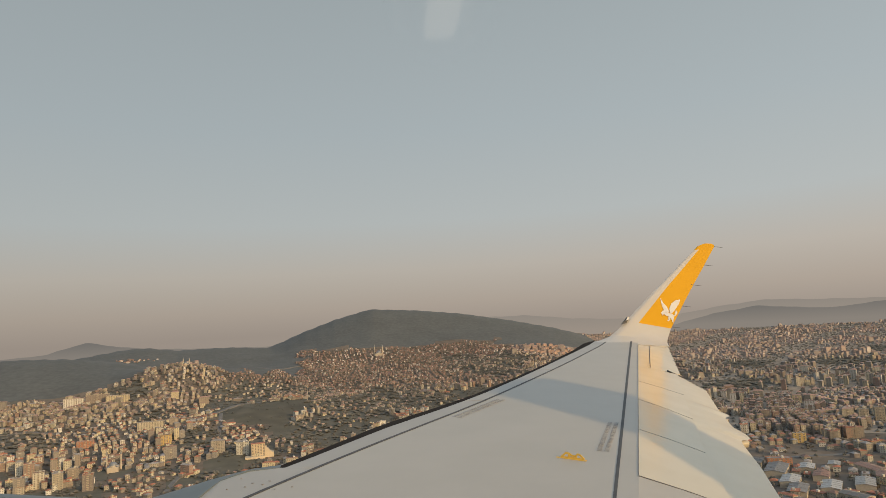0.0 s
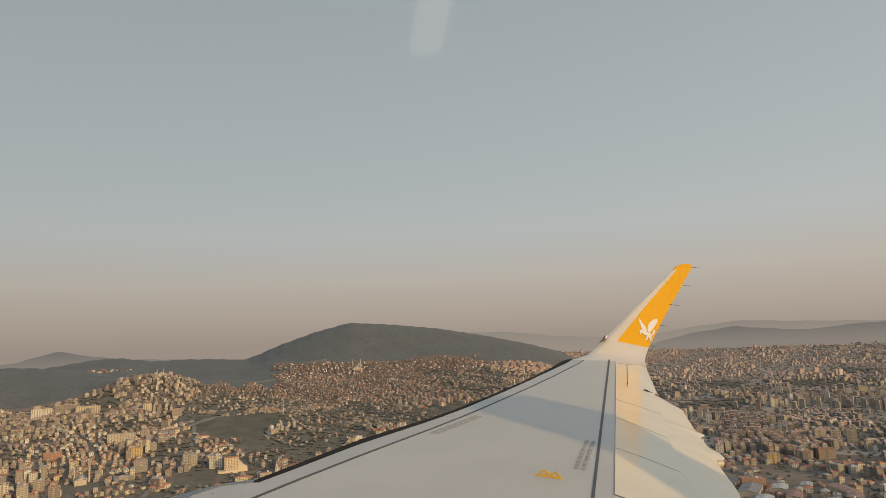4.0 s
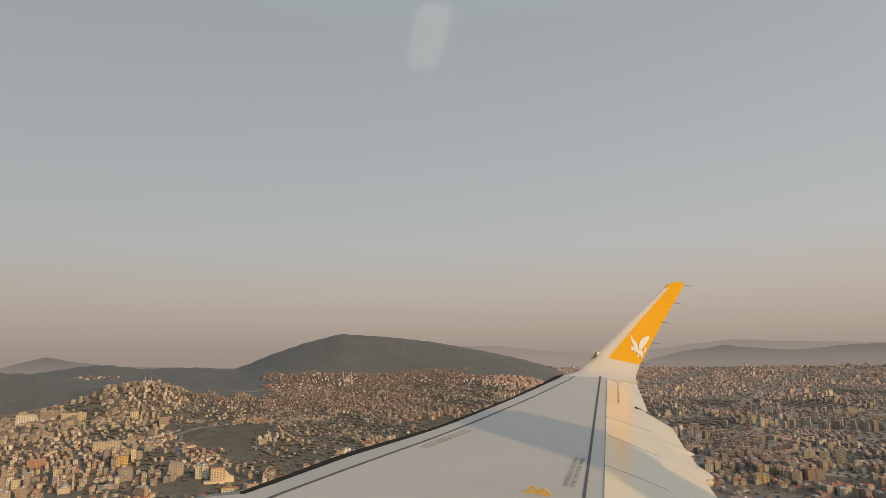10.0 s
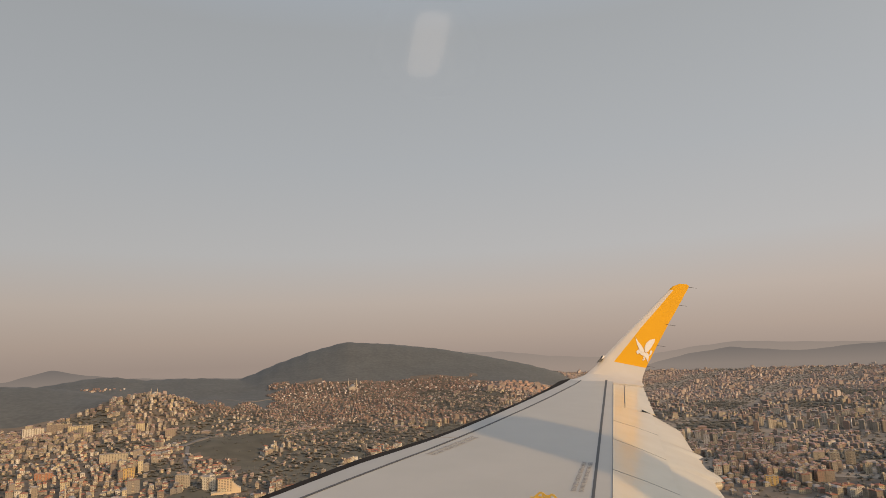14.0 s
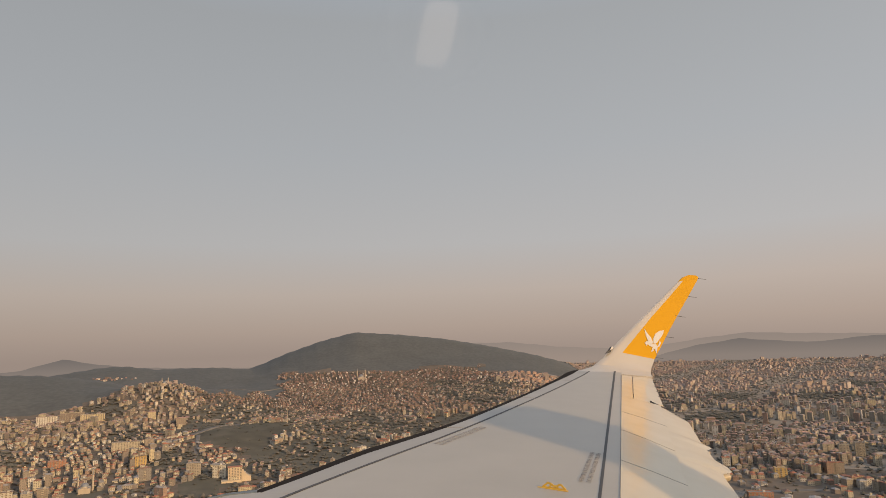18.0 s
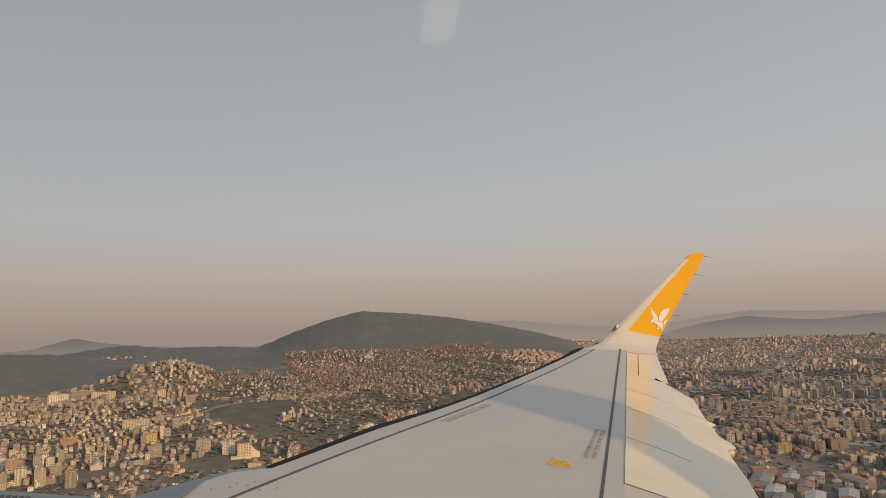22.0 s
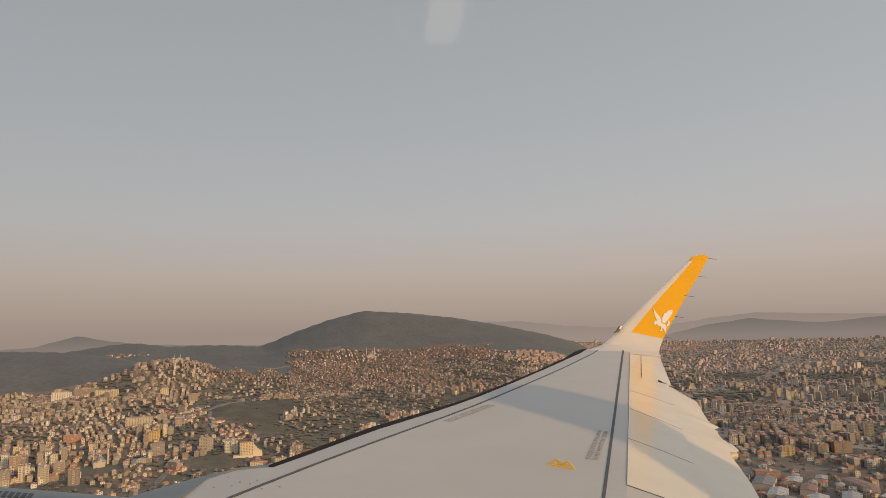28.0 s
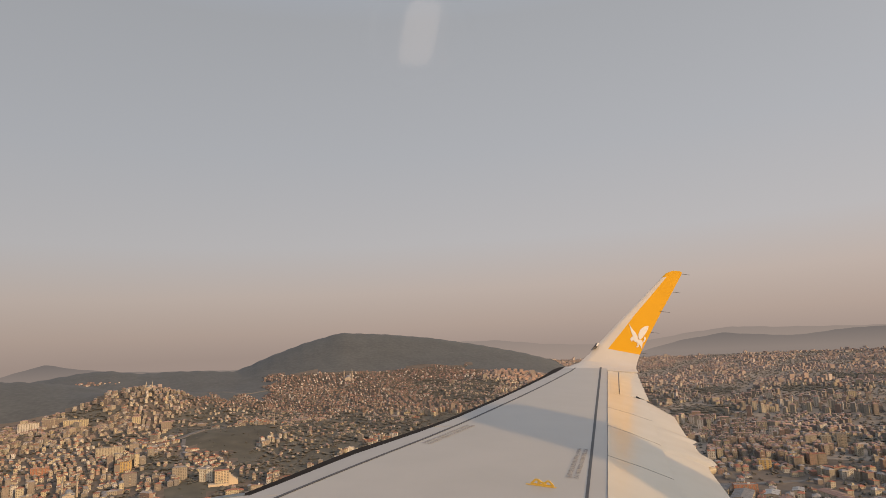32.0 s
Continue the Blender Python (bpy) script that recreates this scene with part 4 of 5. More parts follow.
for n, (cx, cy, ang, dens) in enumerate(DIST):
    r, al = math.hypot(cx, cy) / PLAN, math.degrees(math.atan2(cx, cy))
    if abs(al) > 47 or r > 5600 or r < (850 if al < 9 else 720):
        continue
    far = r > 2400
    hill = -17 < al < 5 and r > 2450
    gx, gy, jit = (10.5, 9.8, 2.2) if hill else (13, 12, 2) if cx < 200 else (14.5, 13.5, 3.5) if not far else (15, 13.5, 5)
    ni, nj = int(165 / (gx + 1.8)), int(165 / (gy + 4))
    ca, sa = math.cos(ang), math.sin(ang)
    for i in range(-ni, ni + 1):
        for j in range(-nj, nj + 1):
            # a street every third row and every fifth column
            u, v = i * gx + (i // 5) * 9 + rng.uniform(-jit, jit), j * gy + (j // 2) * 8 + rng.uniform(-jit, jit) * 0.8
            x, y = cx + u * ca - v * sa, cy + u * sa + v * ca
            r, al = math.hypot(x, y) / PLAN, math.degrees(math.atan2(x, y))
            if abs(al) > 43 or r < (1000 if al < 9 else 830) or r > 5560:
                continue
            near = np.abs(DX - x) + np.abs(DY - y) < 700
            if np.where(near)[0][((DX[near] - x) ** 2 + (DY[near] - y) ** 2).argmin()] != n:
                continue
            z, ridge = land(x, y)
            if wooded(al, r, ridge):
                continue
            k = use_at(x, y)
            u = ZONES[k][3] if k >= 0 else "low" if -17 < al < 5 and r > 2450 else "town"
            lots.append((r, al, x, y, float(z), ang, u, dens))

sides = {False: 0, True: 0}
near_lots, mid_lots, walls_near, walls_mid, walls_far, hillside, walls_plain, sheds = [], [], Heap(), Heap(), Heap(), Heap(), Heap(), []
lots.sort(key=lambda q: q[0])
for r, al, x, y, z, ang, u, tall in lots:
    roll = rng.random()
    # open patches and groves between the quarters
    green = green_at(x, y)
    if u == "town" and green > open_from(al, r):
        for _ in range(1):
            tree_spots.append((x + rng.uniform(-10, 10), y + rng.uniform(-10, 10), rng.uniform(5, 10)))
        continue
    if u == "wood" and al < 9 and roll < 0.26:
        # cottages scattered among the trees
        house(walls_mid, x, y, z, ang + rng.uniform(-0.3, 0.3), rng.uniform(5.5, 8.5), rng.uniform(5, 7), rng.choice((1, 1, 2)), True, 1)
        continue
    if u == "wood":
        for _ in range(2):
            tree_spots.append((x + rng.uniform(-13, 13), y + rng.uniform(-12, 12), rng.uniform(7, 12)))
        continue
    if u == "grass":
        if roll < 0.34:
            tree_spots.append((x + rng.uniform(-9, 9), y + rng.uniform(-9, 9), rng.uniform(3, 6)))
        continue
    if u == "works":
        if roll < 0.5:
            sheds.append((r, al, x, y, z, ang))
        elif roll < 0.72:
            house(walls_near, x, y, z, ang, rng.uniform(8, 20), rng.uniform(7, 11), rng.choice((1, 1, 2, 2, 3)), rng.random() < 0.4, 2)
        else:
            tree_spots.append((x + rng.uniform(-6, 6), y + rng.uniform(-6, 6), rng.uniform(4, 8)))
            tree_spots.append((x, y, rng.uniform(3, 7)))
        continue
    if al < 0 and r < 1800 and roll < 0.5:
        for _ in range(4):
            tree_spots.append((x + rng.uniform(-8, 8), y + rng.uniform(-8, 8), rng.uniform(4, 9)))
        continue
    hilly = u == "low" and -20 < al < 6 and r > 2450
    if roll < (0.44 if u == "low" else 0.26):
        for _ in range(2):
            tree_spots.append((x + rng.uniform(-9, 9), y + rng.uniform(-9, 9), rng.uniform(5, 10)))
        continue
    if roll < 0.55 and r < 3600:
        tree_spots.append((x + rng.choice((-12, 12)), y + rng.choice((-10, 10)), rng.uniform(4, 8)))
    if al > 9 and r > 2600 and 0.66 < roll < 0.93:
        continue
    a = ang + rng.choice((0, math.pi / 2)) + rng.uniform(-0.12, 0.12)
    if u == "low":
        w, d, fl, hip = rng.uniform(7.5, 11), rng.uniform(6.5, 9), rng.choice((1, 2, 2, 3, 3, 4)), rng.random() < 0.8
        if al < -24 and r < 2300:
            w, d, fl = w * 0.85, d * 0.85, rng.choice((1, 1, 2, 2, 3))
        if hilly:
            w, d, fl = w * 0.66, d * 0.66, rng.choice((1, 1, 2, 2))
        if roll < 0.5 and not hilly:
            house(walls_far if r > 3300 else walls_mid if r > 2350 else walls_near, x + rng.uniform(-8, 8) + 11, y + rng.uniform(-8, 8) + 10, z, a + 0.4, rng.uniform(7, 10), rng.uniform(6, 9), rng.choice((1, 2, 2, 3)), True, 0 if r > 3300 else 1)
    elif u == "tower":
        if roll < (0.62 if al < 9 else 0.82):
            continue
        w, d, fl, hip = rng.uniform(13, 17), rng.uniform(11, 14), rng.choice((5, 6, 7, 8, 8, 9)), rng.random() < 0.3
    else:
        w, d, fl, hip = rng.uniform(10, 17), rng.uniform(9, 13), max(2, tall + rng.choice((-1, -1, 0, 0, 1)) - (1 if al < 10 else 0)), rng.random() < (0.75 if tall < 5 else 0.35)
        if roll > 0.93:
            w, d = rng.uniform(22, 34), rng.uniform(11, 13)
        if roll > 0.985:
            fl += 5
    if u == "town" and al > 8:
        w, d, fl = w * 0.72, d * 0.74, max(2, tall + rng.choice((-2, -1, 0, 0)))
        if r > 2400:
            w, d, fl = w * 0.97, d * 0.95, rng.choice((1, 2, 2, 3, 3, tall) if r < 3400 else (1, 1, 2, 2, 2, 3))
        if roll > (0.97 if r < 3600 else 0.992):
            fl = rng.choice((5, 6, 6, 7))
    if u == "town" and al < 8:
        w, d, fl = w * 0.80, d * 0.70, max(1, fl - rng.choice((0, 1, 1, 2)))
    elif u == "tower":
        w, d = w * 0.85, d * 0.85
    if u == "town" and ((-37 < al < -14 and r < 1900) or (17 < al < 37 and r < 1500)) and sides[al > 0] < 22:
        sides[al > 0] += 1
        near_lots.append((x, y, z, a, fl, hip))
        continue
    if u in ("town", "low") and ((-37 < al < -13 and r < 2600) or (18 < al < 37 and r < 2100)) and sides[al > 0] < 172 and rng.random() < 0.8:
        sides[al > 0] += 1
        mid_lots.append((x, y, z, a, w, d, fl, hip))
        continue
    if hilly:
        house(hillside, x, y, z, a, w, d, fl, hip, 1 if r < 3300 else 0)
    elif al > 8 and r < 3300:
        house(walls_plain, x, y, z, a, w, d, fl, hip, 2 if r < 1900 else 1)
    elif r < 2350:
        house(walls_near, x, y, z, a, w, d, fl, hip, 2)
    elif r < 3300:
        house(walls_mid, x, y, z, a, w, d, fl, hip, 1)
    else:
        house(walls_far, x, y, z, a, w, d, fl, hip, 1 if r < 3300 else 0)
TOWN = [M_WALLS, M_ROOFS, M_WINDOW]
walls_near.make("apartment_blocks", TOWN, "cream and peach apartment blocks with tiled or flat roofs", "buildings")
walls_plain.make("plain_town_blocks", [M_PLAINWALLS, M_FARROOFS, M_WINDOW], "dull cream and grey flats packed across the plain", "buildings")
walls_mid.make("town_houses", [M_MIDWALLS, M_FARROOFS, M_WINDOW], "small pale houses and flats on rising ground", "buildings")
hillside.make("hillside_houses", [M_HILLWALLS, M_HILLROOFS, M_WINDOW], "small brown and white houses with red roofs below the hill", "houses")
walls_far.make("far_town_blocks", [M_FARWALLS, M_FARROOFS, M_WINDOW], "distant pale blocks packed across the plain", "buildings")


# rows of alike blocks of an estate at the foot of the hill
estate = Heap()
for k in range(34):
    al, r = 6.2 + 0.50 * (k % 9) + 0.21 * (k // 9) + rng.uniform(-0.1, 0.1), 3380 + 75 * (k // 9) + rng.uniform(-25, 25)
    x, y = PLAN * r * math.sin(radians(al)), PLAN * r * math.cos(radians(al))
    house(estate, x, y, float(land(x, y)[0]), 0.25 + rng.uniform(-0.2, 0.2), 17, 10, 3, k % 4 != 0, 1)
hamlet = Heap()
for k in range(30):
    al, r = -27.0 + rng.gauss(0, 0.7), 3790 + rng.gauss(0, 30)
    x, y = PLAN * r * math.sin(radians(al)), PLAN * r * math.cos(radians(al))
    house(hamlet, x, y, float(land(x, y)[0]), rng.uniform(0, 3), rng.uniform(6, 9), rng.uniform(5, 7), rng.choice((1, 1, 2)), True, 0)
hamlet.make("hill_hamlet", [M_HILLWALLS, M_HILLROOFS, M_WINDOW], "small pale houses of a hamlet high on the wooded ridge", "houses")
estate.make("hillside_estate", [M_ESTATE, M_FARROOFS, M_WINDOW], "rows of alike pinkish blocks below the wooded hill", "buildings")


# ---- trees ----
def tree_shapes():
    shapes = []
    for s in range(15):
        g = random.Random(40 + s)
        vs, fs, ms = [], [], []
        for k in range(5 if s < 10 else 0):
            t = 2 * math.pi * k / 5
            vs += [(0.05 * math.cos(t), 0.05 * math.sin(t), -0.1), (0.025 * math.cos(t), 0.025 * math.sin(t), 0.55)]
        fs += [(2 * k, (2 * k + 2) % 10, (2 * k + 3) % 10, 2 * k + 1) for k in range(5 if s < 10 else 0)]
        ms += [1] * (5 if s < 10 else 0)
        for c in range(9 if s < 5 else 3 if s < 10 else 2):
            t, q = g.uniform(0, 6.28), g.uniform(0, 0.30)
            cz = g.uniform(0.35, 0.85) if s < 5 else g.uniform(0.10, 0.42)
            q *= 1.1 - 0.7 * cz
            cx, cy, rad = q * math.cos(t), q * math.sin(t), g.uniform(0.11, 0.20) * (1 if s < 5 else 1.7)
            o = len(vs)
            ring = [(cx + rad * math.cos(b) * g.uniform(0.7, 1.25), cy + rad * math.sin(b) * g.uniform(0.7, 1.25), cz + g.uniform(-0.05, 0.05)) for b in np.linspace(0, 6.28, 5, endpoint=False)]
            vs += ring + [(cx, cy, cz + rad * g.uniform(0.8, 1.3)), (cx, cy, cz - rad * 0.7)]
            fs += [(o + b, o + (b + 1) % 5, o + 5) for b in range(5)] + [(o + (b + 1) % 5, o + b, o + 6) for b in range(5)]
            ms += [0] * 10
        shapes.append((np.array(vs), fs, ms))
    return shapes


SHAPES = tree_shapes()
woods, bare = Heap(), Heap()
for x, y, h in tree_spots:
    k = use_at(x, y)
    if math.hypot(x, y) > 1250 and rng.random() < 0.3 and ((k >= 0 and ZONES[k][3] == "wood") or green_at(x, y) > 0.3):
        continue
    vs, fs, ms = SHAPES[rng.randrange(5) + (10 if math.hypot(x, y) > 2000 else 5 if math.hypot(x, y) > 1100 else 0)]
    t = rng.uniform(0, 6.28)
    c, s = math.cos(t), math.sin(t)
    z = float(land(x, y)[0])
    q = vs * h * np.array((1.8, 1.8, 0.8) if math.hypot(x, y) > 1300 else (1.5, 1.5, 1.0))
    (bare if rng.random() < (0.7 if x > 300 or math.hypot(x, y) > 1750 else 0.5) else woods).add(np.stack([x + q[:, 0] * c - q[:, 1] * s, y + q[:, 0] * s + q[:, 1] * c, z + q[:, 2]], -1).tolist(), fs, ms)
woods.make("trees", [M_LEAF, M_TRUNK], "dark evergreen trees in groves and between houses", "trees")
bare.make("bare_trees", [M_BARE, M_TRUNK], "grey brown bare winter trees in groves and streets", "trees")


# ---- near buildings, each a thing ----
def box_mesh(name, w, d, z0, z1, mat, inset=0.0):
    hw, hd = w / 2, d / 2
    v = [(-hw, -hd, z0), (hw, -hd, z0), (hw, hd, z0), (-hw, hd, z0), (-hw + inset, -hd + inset, z1), (hw - inset, -hd + inset, z1), (hw - inset, hd - inset, z1), (-hw + inset, hd - inset, z1)]
    ob = mesh_ob(name, v, [(0, 1, 5, 4), (1, 2, 6, 5), (2, 3, 7, 6), (3, 0, 4, 7), (4, 5, 6, 7), (3, 2, 1, 0)], mat)
    return ob


def window_mesh(w, h):
    """A pane set in a raised surround."""
    v, f, m = [], [], []
    o = 0.09
    for x, z, y in ((-w / 2 - o, -h / 2 - o, 0), (w / 2 + o, -h / 2 - o, 0), (w / 2 + o, h / 2 + o, 0), (-w / 2 - o, h / 2 + o, 0),
                    (-w / 2 - o, -h / 2 - o, -0.10), (w / 2 + o, -h / 2 - o, -0.10), (w / 2 + o, h / 2 + o, -0.10), (-w / 2 - o, h / 2 + o, -0.10),
                    (-w / 2, -h / 2, -0.10), (w / 2, -h / 2, -0.10), (w / 2, h / 2, -0.10), (-w / 2, h / 2, -0.10),
                    (-w / 2, -h / 2, -0.03), (w / 2, -h / 2, -0.03), (w / 2, h / 2, -0.03), (-w / 2, h / 2, -0.03)):
        v.append((x, y, z))
    for k in range(4):
        q = (k + 1) % 4
        f += [(k, q, 4 + q, 4 + k), (4 + k, 4 + q, 8 + q, 8 + k), (8 + k, 8 + q, 12 + q, 12 + k)]
        m += [1, 1, 1]
    f.append((12, 13, 14, 15))
    m.append(0)
    me = bpy.data.meshes.new("window")
    me.from_pydata(v, [], f)
    me.materials.append(M_WINDOW)
    me.materials.append(M_STONE)
    me.polygons.foreach_set("material_index", np.array(m, dtype=np.int32))
    return me


WIN = {"wide": window_mesh(2.5, 1.7), "narrow": window_mesh(1.2, 1.5)}


def windows_on(parent, w, d, floors, pitch, start=1.9, kind="wide", base=0.0):
    for side in range(4):
        L = w if side % 2 == 0 else d
        off = (d if side % 2 == 0 else w) / 2
        a = side * math.pi / 2
        cols = max(2, int(L / pitch))
        for fl in range(floors):
            for c in range(cols):
                u = (c + 0.5) * L / cols - L / 2
                o = new("window", WIN[kind])
                o.parent = parent
                o.matrix_basis = Matrix.Rotation(a, 4, "Z") @ Matrix.Translation((u, -off, base + fl * 3.0 + start))


def balcony_mesh(w):
    v, f = [], []
    for x0, x1, y0, y1, z0, z1 in ((-w / 2, w / 2, -1.25, 0, 0, 0.14), (-w / 2, w / 2, -1.25, -1.15, 0.14, 1.0), (-w / 2, -w / 2 + 0.1, -1.15, 0, 0.14, 1.0), (w / 2 - 0.1, w / 2, -1.15, 0, 0.14, 1.0)):
        o = len(v)
        v += [(x0, y0, z0), (x1, y0, z0), (x1, y1, z0), (x0, y1, z0), (x0, y0, z1), (x1, y0, z1), (x1, y1, z1), (x0, y1, z1)]
        f += [(o, o + 1, o + 5, o + 4), (o + 1, o + 2, o + 6, o + 5), (o + 2, o + 3, o + 7, o + 6), (o + 3, o, o + 4, o + 7), (o + 4, o + 5, o + 6, o + 7), (o + 3, o + 2, o + 1, o)]
    me = bpy.data.meshes.new("balcony")
    me.from_pydata(v, [], f)
    me.materials.append(M_STONE)
    return me


BALCONY = balcony_mesh(3.6)


def hip_mesh(name, w, d, h, rise, mat):
    hw, hd = w / 2 + 0.6, d / 2 + 0.6
    q, p = max(0, hw - hd), max(0, hd - hw)
    v = [(-hw, -hd, h), (hw, -hd, h), (hw, hd, h), (-hw, hd, h), (-hw, -hd, h + 0.25), (hw, -hd, h + 0.25), (hw, hd, h + 0.25), (-hw, hd, h + 0.25), (-q, -p, h + rise), (q, p, h + rise)]
    s = [(4, 5, 9, 8), (5, 6, 9), (6, 7, 8, 9), (7, 4, 8)] if q >= p else [(4, 5, 8), (5, 6, 9, 8), (6, 7, 9), (7, 4, 8, 9)]
    return mesh_ob(name, v, [(0, 1, 5, 4), (1, 2, 6, 5), (2, 3, 7, 6), (3, 0, 4, 7), (3, 2, 1, 0)] + s, mat)


def apartment(m, w, d, floors, hip, label, group, pitch=4.6, kind="wide"):
    e = empty("apartment_building", m, label, "building", group)
    h = floors * 3.0 + 0.5
    under(box_mesh("wall", w, d, -7, h, M_WALL), e)
    if hip:
        under(hip_mesh("roof", w, d, h, min(w, d) * 0.24, M_ROOF), e)
        c = under(box_mesh("chimney", 0.8, 0.8, h + 0.5, h + 3.4, M_STONE), e)
        c.matrix_basis = Matrix.Translation((w * 0.18, d * 0.12, 0))
    else:
        under(box_mesh("roof", w + 0.7, d + 0.7, h, h + 0.3, M_ROOF), e)
        for s, (pw, pd, px, py) in enumerate(((w + 0.7, 0.25, 0, -d / 2 - 0.2), (w + 0.7, 0.25, 0, d / 2 + 0.2), (0.25, d + 0.2, -w / 2 - 0.2, 0), (0.25, d + 0.2, w / 2 + 0.2, 0))):
            o = under(box_mesh("parapet", pw, pd, h + 0.3, h + 1.0, M_WALL), e)
            o.matrix_basis = Matrix.Translation((px, py, 0))
        o = under(box_mesh("stair_hut", 3.4, 4.2, h + 0.3, h + 3.0, M_WALL), e)
        o.matrix_basis = Matrix.Translation((w * 0.15, -d * 0.1, 0))
        t = under(box_mesh("water_tank", 1.6, 1.2, h + 0.3, h + 1.7, M_SHEET), e)
        t.matrix_basis = Matrix.Translation((-w * 0.25, d * 0.2, 0))
    windows_on(e, w, d, floors, pitch, kind=kind)
    for a in (0, math.pi):
        for fl in range(1, floors):
            o = new("balcony", BALCONY)
            o.parent = e
            o.matrix_basis = Matrix.Rotation(a, 4, "Z") @ Matrix.Translation((0, -d / 2, fl * 3.0 + 0.2))
    return e


TYPES = [(11, 9, 3, True, "cream rendered three-storey flats under a red tiled hip roof"), (12, 10, 4, False, "pale four-storey flats with a flat roof and parapet"),
         (13, 10, 5, True, "peach rendered five-storey flats with a tiled roof"), (13, 11, 5, False, "beige five-storey flats with balconies and a flat roof"),
         (15, 11, 6, False, "light grey six-storey block with rows of balconies"), (10, 8, 2, True, "small cream house under a red tiled roof")]
first = {}
for x, y, z, a, fl, hip in near_lots:
    k = min(range(6), key=lambda i: abs(TYPES[i][2] - min(fl, 6)) + 0.5 * (TYPES[i][3] != hip))
    m = Matrix.Translation((x, y, z)) @ Matrix.Rotation(a, 4, "Z")
    if k in first:
        copy_thing(first[k], m)
    else:
        w, d, f, h, lab = TYPES[k]
        first[k] = apartment(m, w, d, f, h, lab, "flats at the near edge of the town", 3.8)


# the houses behind them, each of a few alike kinds
KINDS = [(9, 8, 1, True, "tiny pale house with red tiled roof"), (10, 9, 2, True, "two-storey cream house under a tiled roof"), (11, 9, 3, True, "three-storey pale house with tiled roof"),
         (11, 10, 3, False, "three-storey flat-roofed concrete house"), (12, 9.5, 4, True, "four-storey cream flats with tiled roof"), (12, 9.5, 4, False, "four-storey flats with flat roof and stair hut"),
         (12.5, 10, 5, True, "five-storey beige flats with tiled roof"), (12.5, 10.5, 5, False, "five-storey pale flats with balconies and flat roof"), (13.5, 10.5, 6, False, "six-storey light flats with flat roof"),
         (16, 12, 8, False, "eight-storey pale block of flats"), (28, 11, 4, False, "long low cream block with flat roof"), (27, 11, 6, False, "long six-storey grey cream block")]
kind_first = {}
for x, y, z, a, w, d, fl, hip in mid_lots:
    k = min(range(len(KINDS)), key=lambda i: abs(KINDS[i][2] - fl) + 0.6 * (KINDS[i][3] != hip) + 0.25 * abs(KINDS[i][0] - w))
    m = Matrix.Translation((x, y, z)) @ Matrix.Rotation(a, 4, "Z")
    if k in kind_first:
        copy_thing(kind_first[k], m)
        continue
    kw, kd, kf, kh, lab = KINDS[k]
    e = empty("town_house" if kf < 4 else "apartment_house", m, lab, "house" if kf < 4 else "building", "houses across the near town")
    one = Heap()
    house(one, 0, 0, 0, 0, kw, kd, kf, kh, 2)
    for name, keep, mats in (("wall", (0, 2), [M_WALL, M_ROOF, M_WINDOW]), ("roof", (1,), [M_WALL, M_ROOF, M_WINDOW])):
        f = [q for q, t in zip(one.f, one.m) if t in keep]
        used = sorted({i for q in f for i in q})
        to = {i: n for n, i in enumerate(used)}
        under(mesh_ob(name, [one.v[i] for i in used], [tuple(to[i] for i in q) for q in f], mats, [t for t in one.m if t in keep]), e)
    kind_first[k] = e


def on_land(al, r, turn=0.0):
    x, y = PLAN * r * math.sin(radians(al)), PLAN * r * math.cos(radians(al))
    return Matrix.Translation((x, y, float(land(x, y)[0]))) @ Matrix.Rotation(turn, 4, "Z")


tower = None
for al, r, t in ((-34.4, 1600, 0.5), (-33.2, 1625, 0.5), (-32.0, 1590, 0.55), (-31.0, 1640, 0.5), (-33.8, 1720, 0.5), (-30.0, 1560, 0.4), (31.6, 1800, -0.4), (32.6, 1830, -0.4)):
    m = on_land(al, r, t)
    if tower:
        copy_thing(tower, m)
    else:
        tower = apartment(m, 17, 14, 9, False, "pale cream nine-storey residential tower with flat roof", "towers in a row", 5.6)
        tower.name = "residential_tower"

for al, r, t, w, d, f, mat, lab in ((25.6, 1290, -0.2, 34, 13, 4, M_BRICK, "long red brick four-storey block beside open ground"), (27.2, 1520, -0.3, 20, 12, 5, M_OCHRE, "ochre yellow five-storey block with flat roof"),
                                    (-30.2, 1980, 0.4, 34, 14, 5, M_BRICK, "reddish five-storey block among small houses"), (-24.5, 1900, 0.3, 22, 14, 7, M_OCHRE, "yellow seven-storey block by the wooded dip")):
    o = apartment(on_land(al, r, t), w, d, f, False, lab, "coloured blocks", 5.2)
    o.name = "coloured_block"
    for ch in o.children:
        if ch.name.split(".")[0] in ("wall", "parapet"):
            ch.data.materials[0] = mat

# long residential blocks on the rise
block = None
for al, r, t in ((-29.4, 2560, 0.45), (-30.9, 2580, 0.45), (-28.0, 2520, 0.4), (-25.6, 2080, 0.35)):
    m = on_land(al, r, t)
    if block:
        copy_thing(block, m)
    else:
        block = apartment(m, 62, 13, 7, False, "long cream seven-storey residential slab block", "slab blocks on the rise", 6.2)
        block.name = "slab_block"


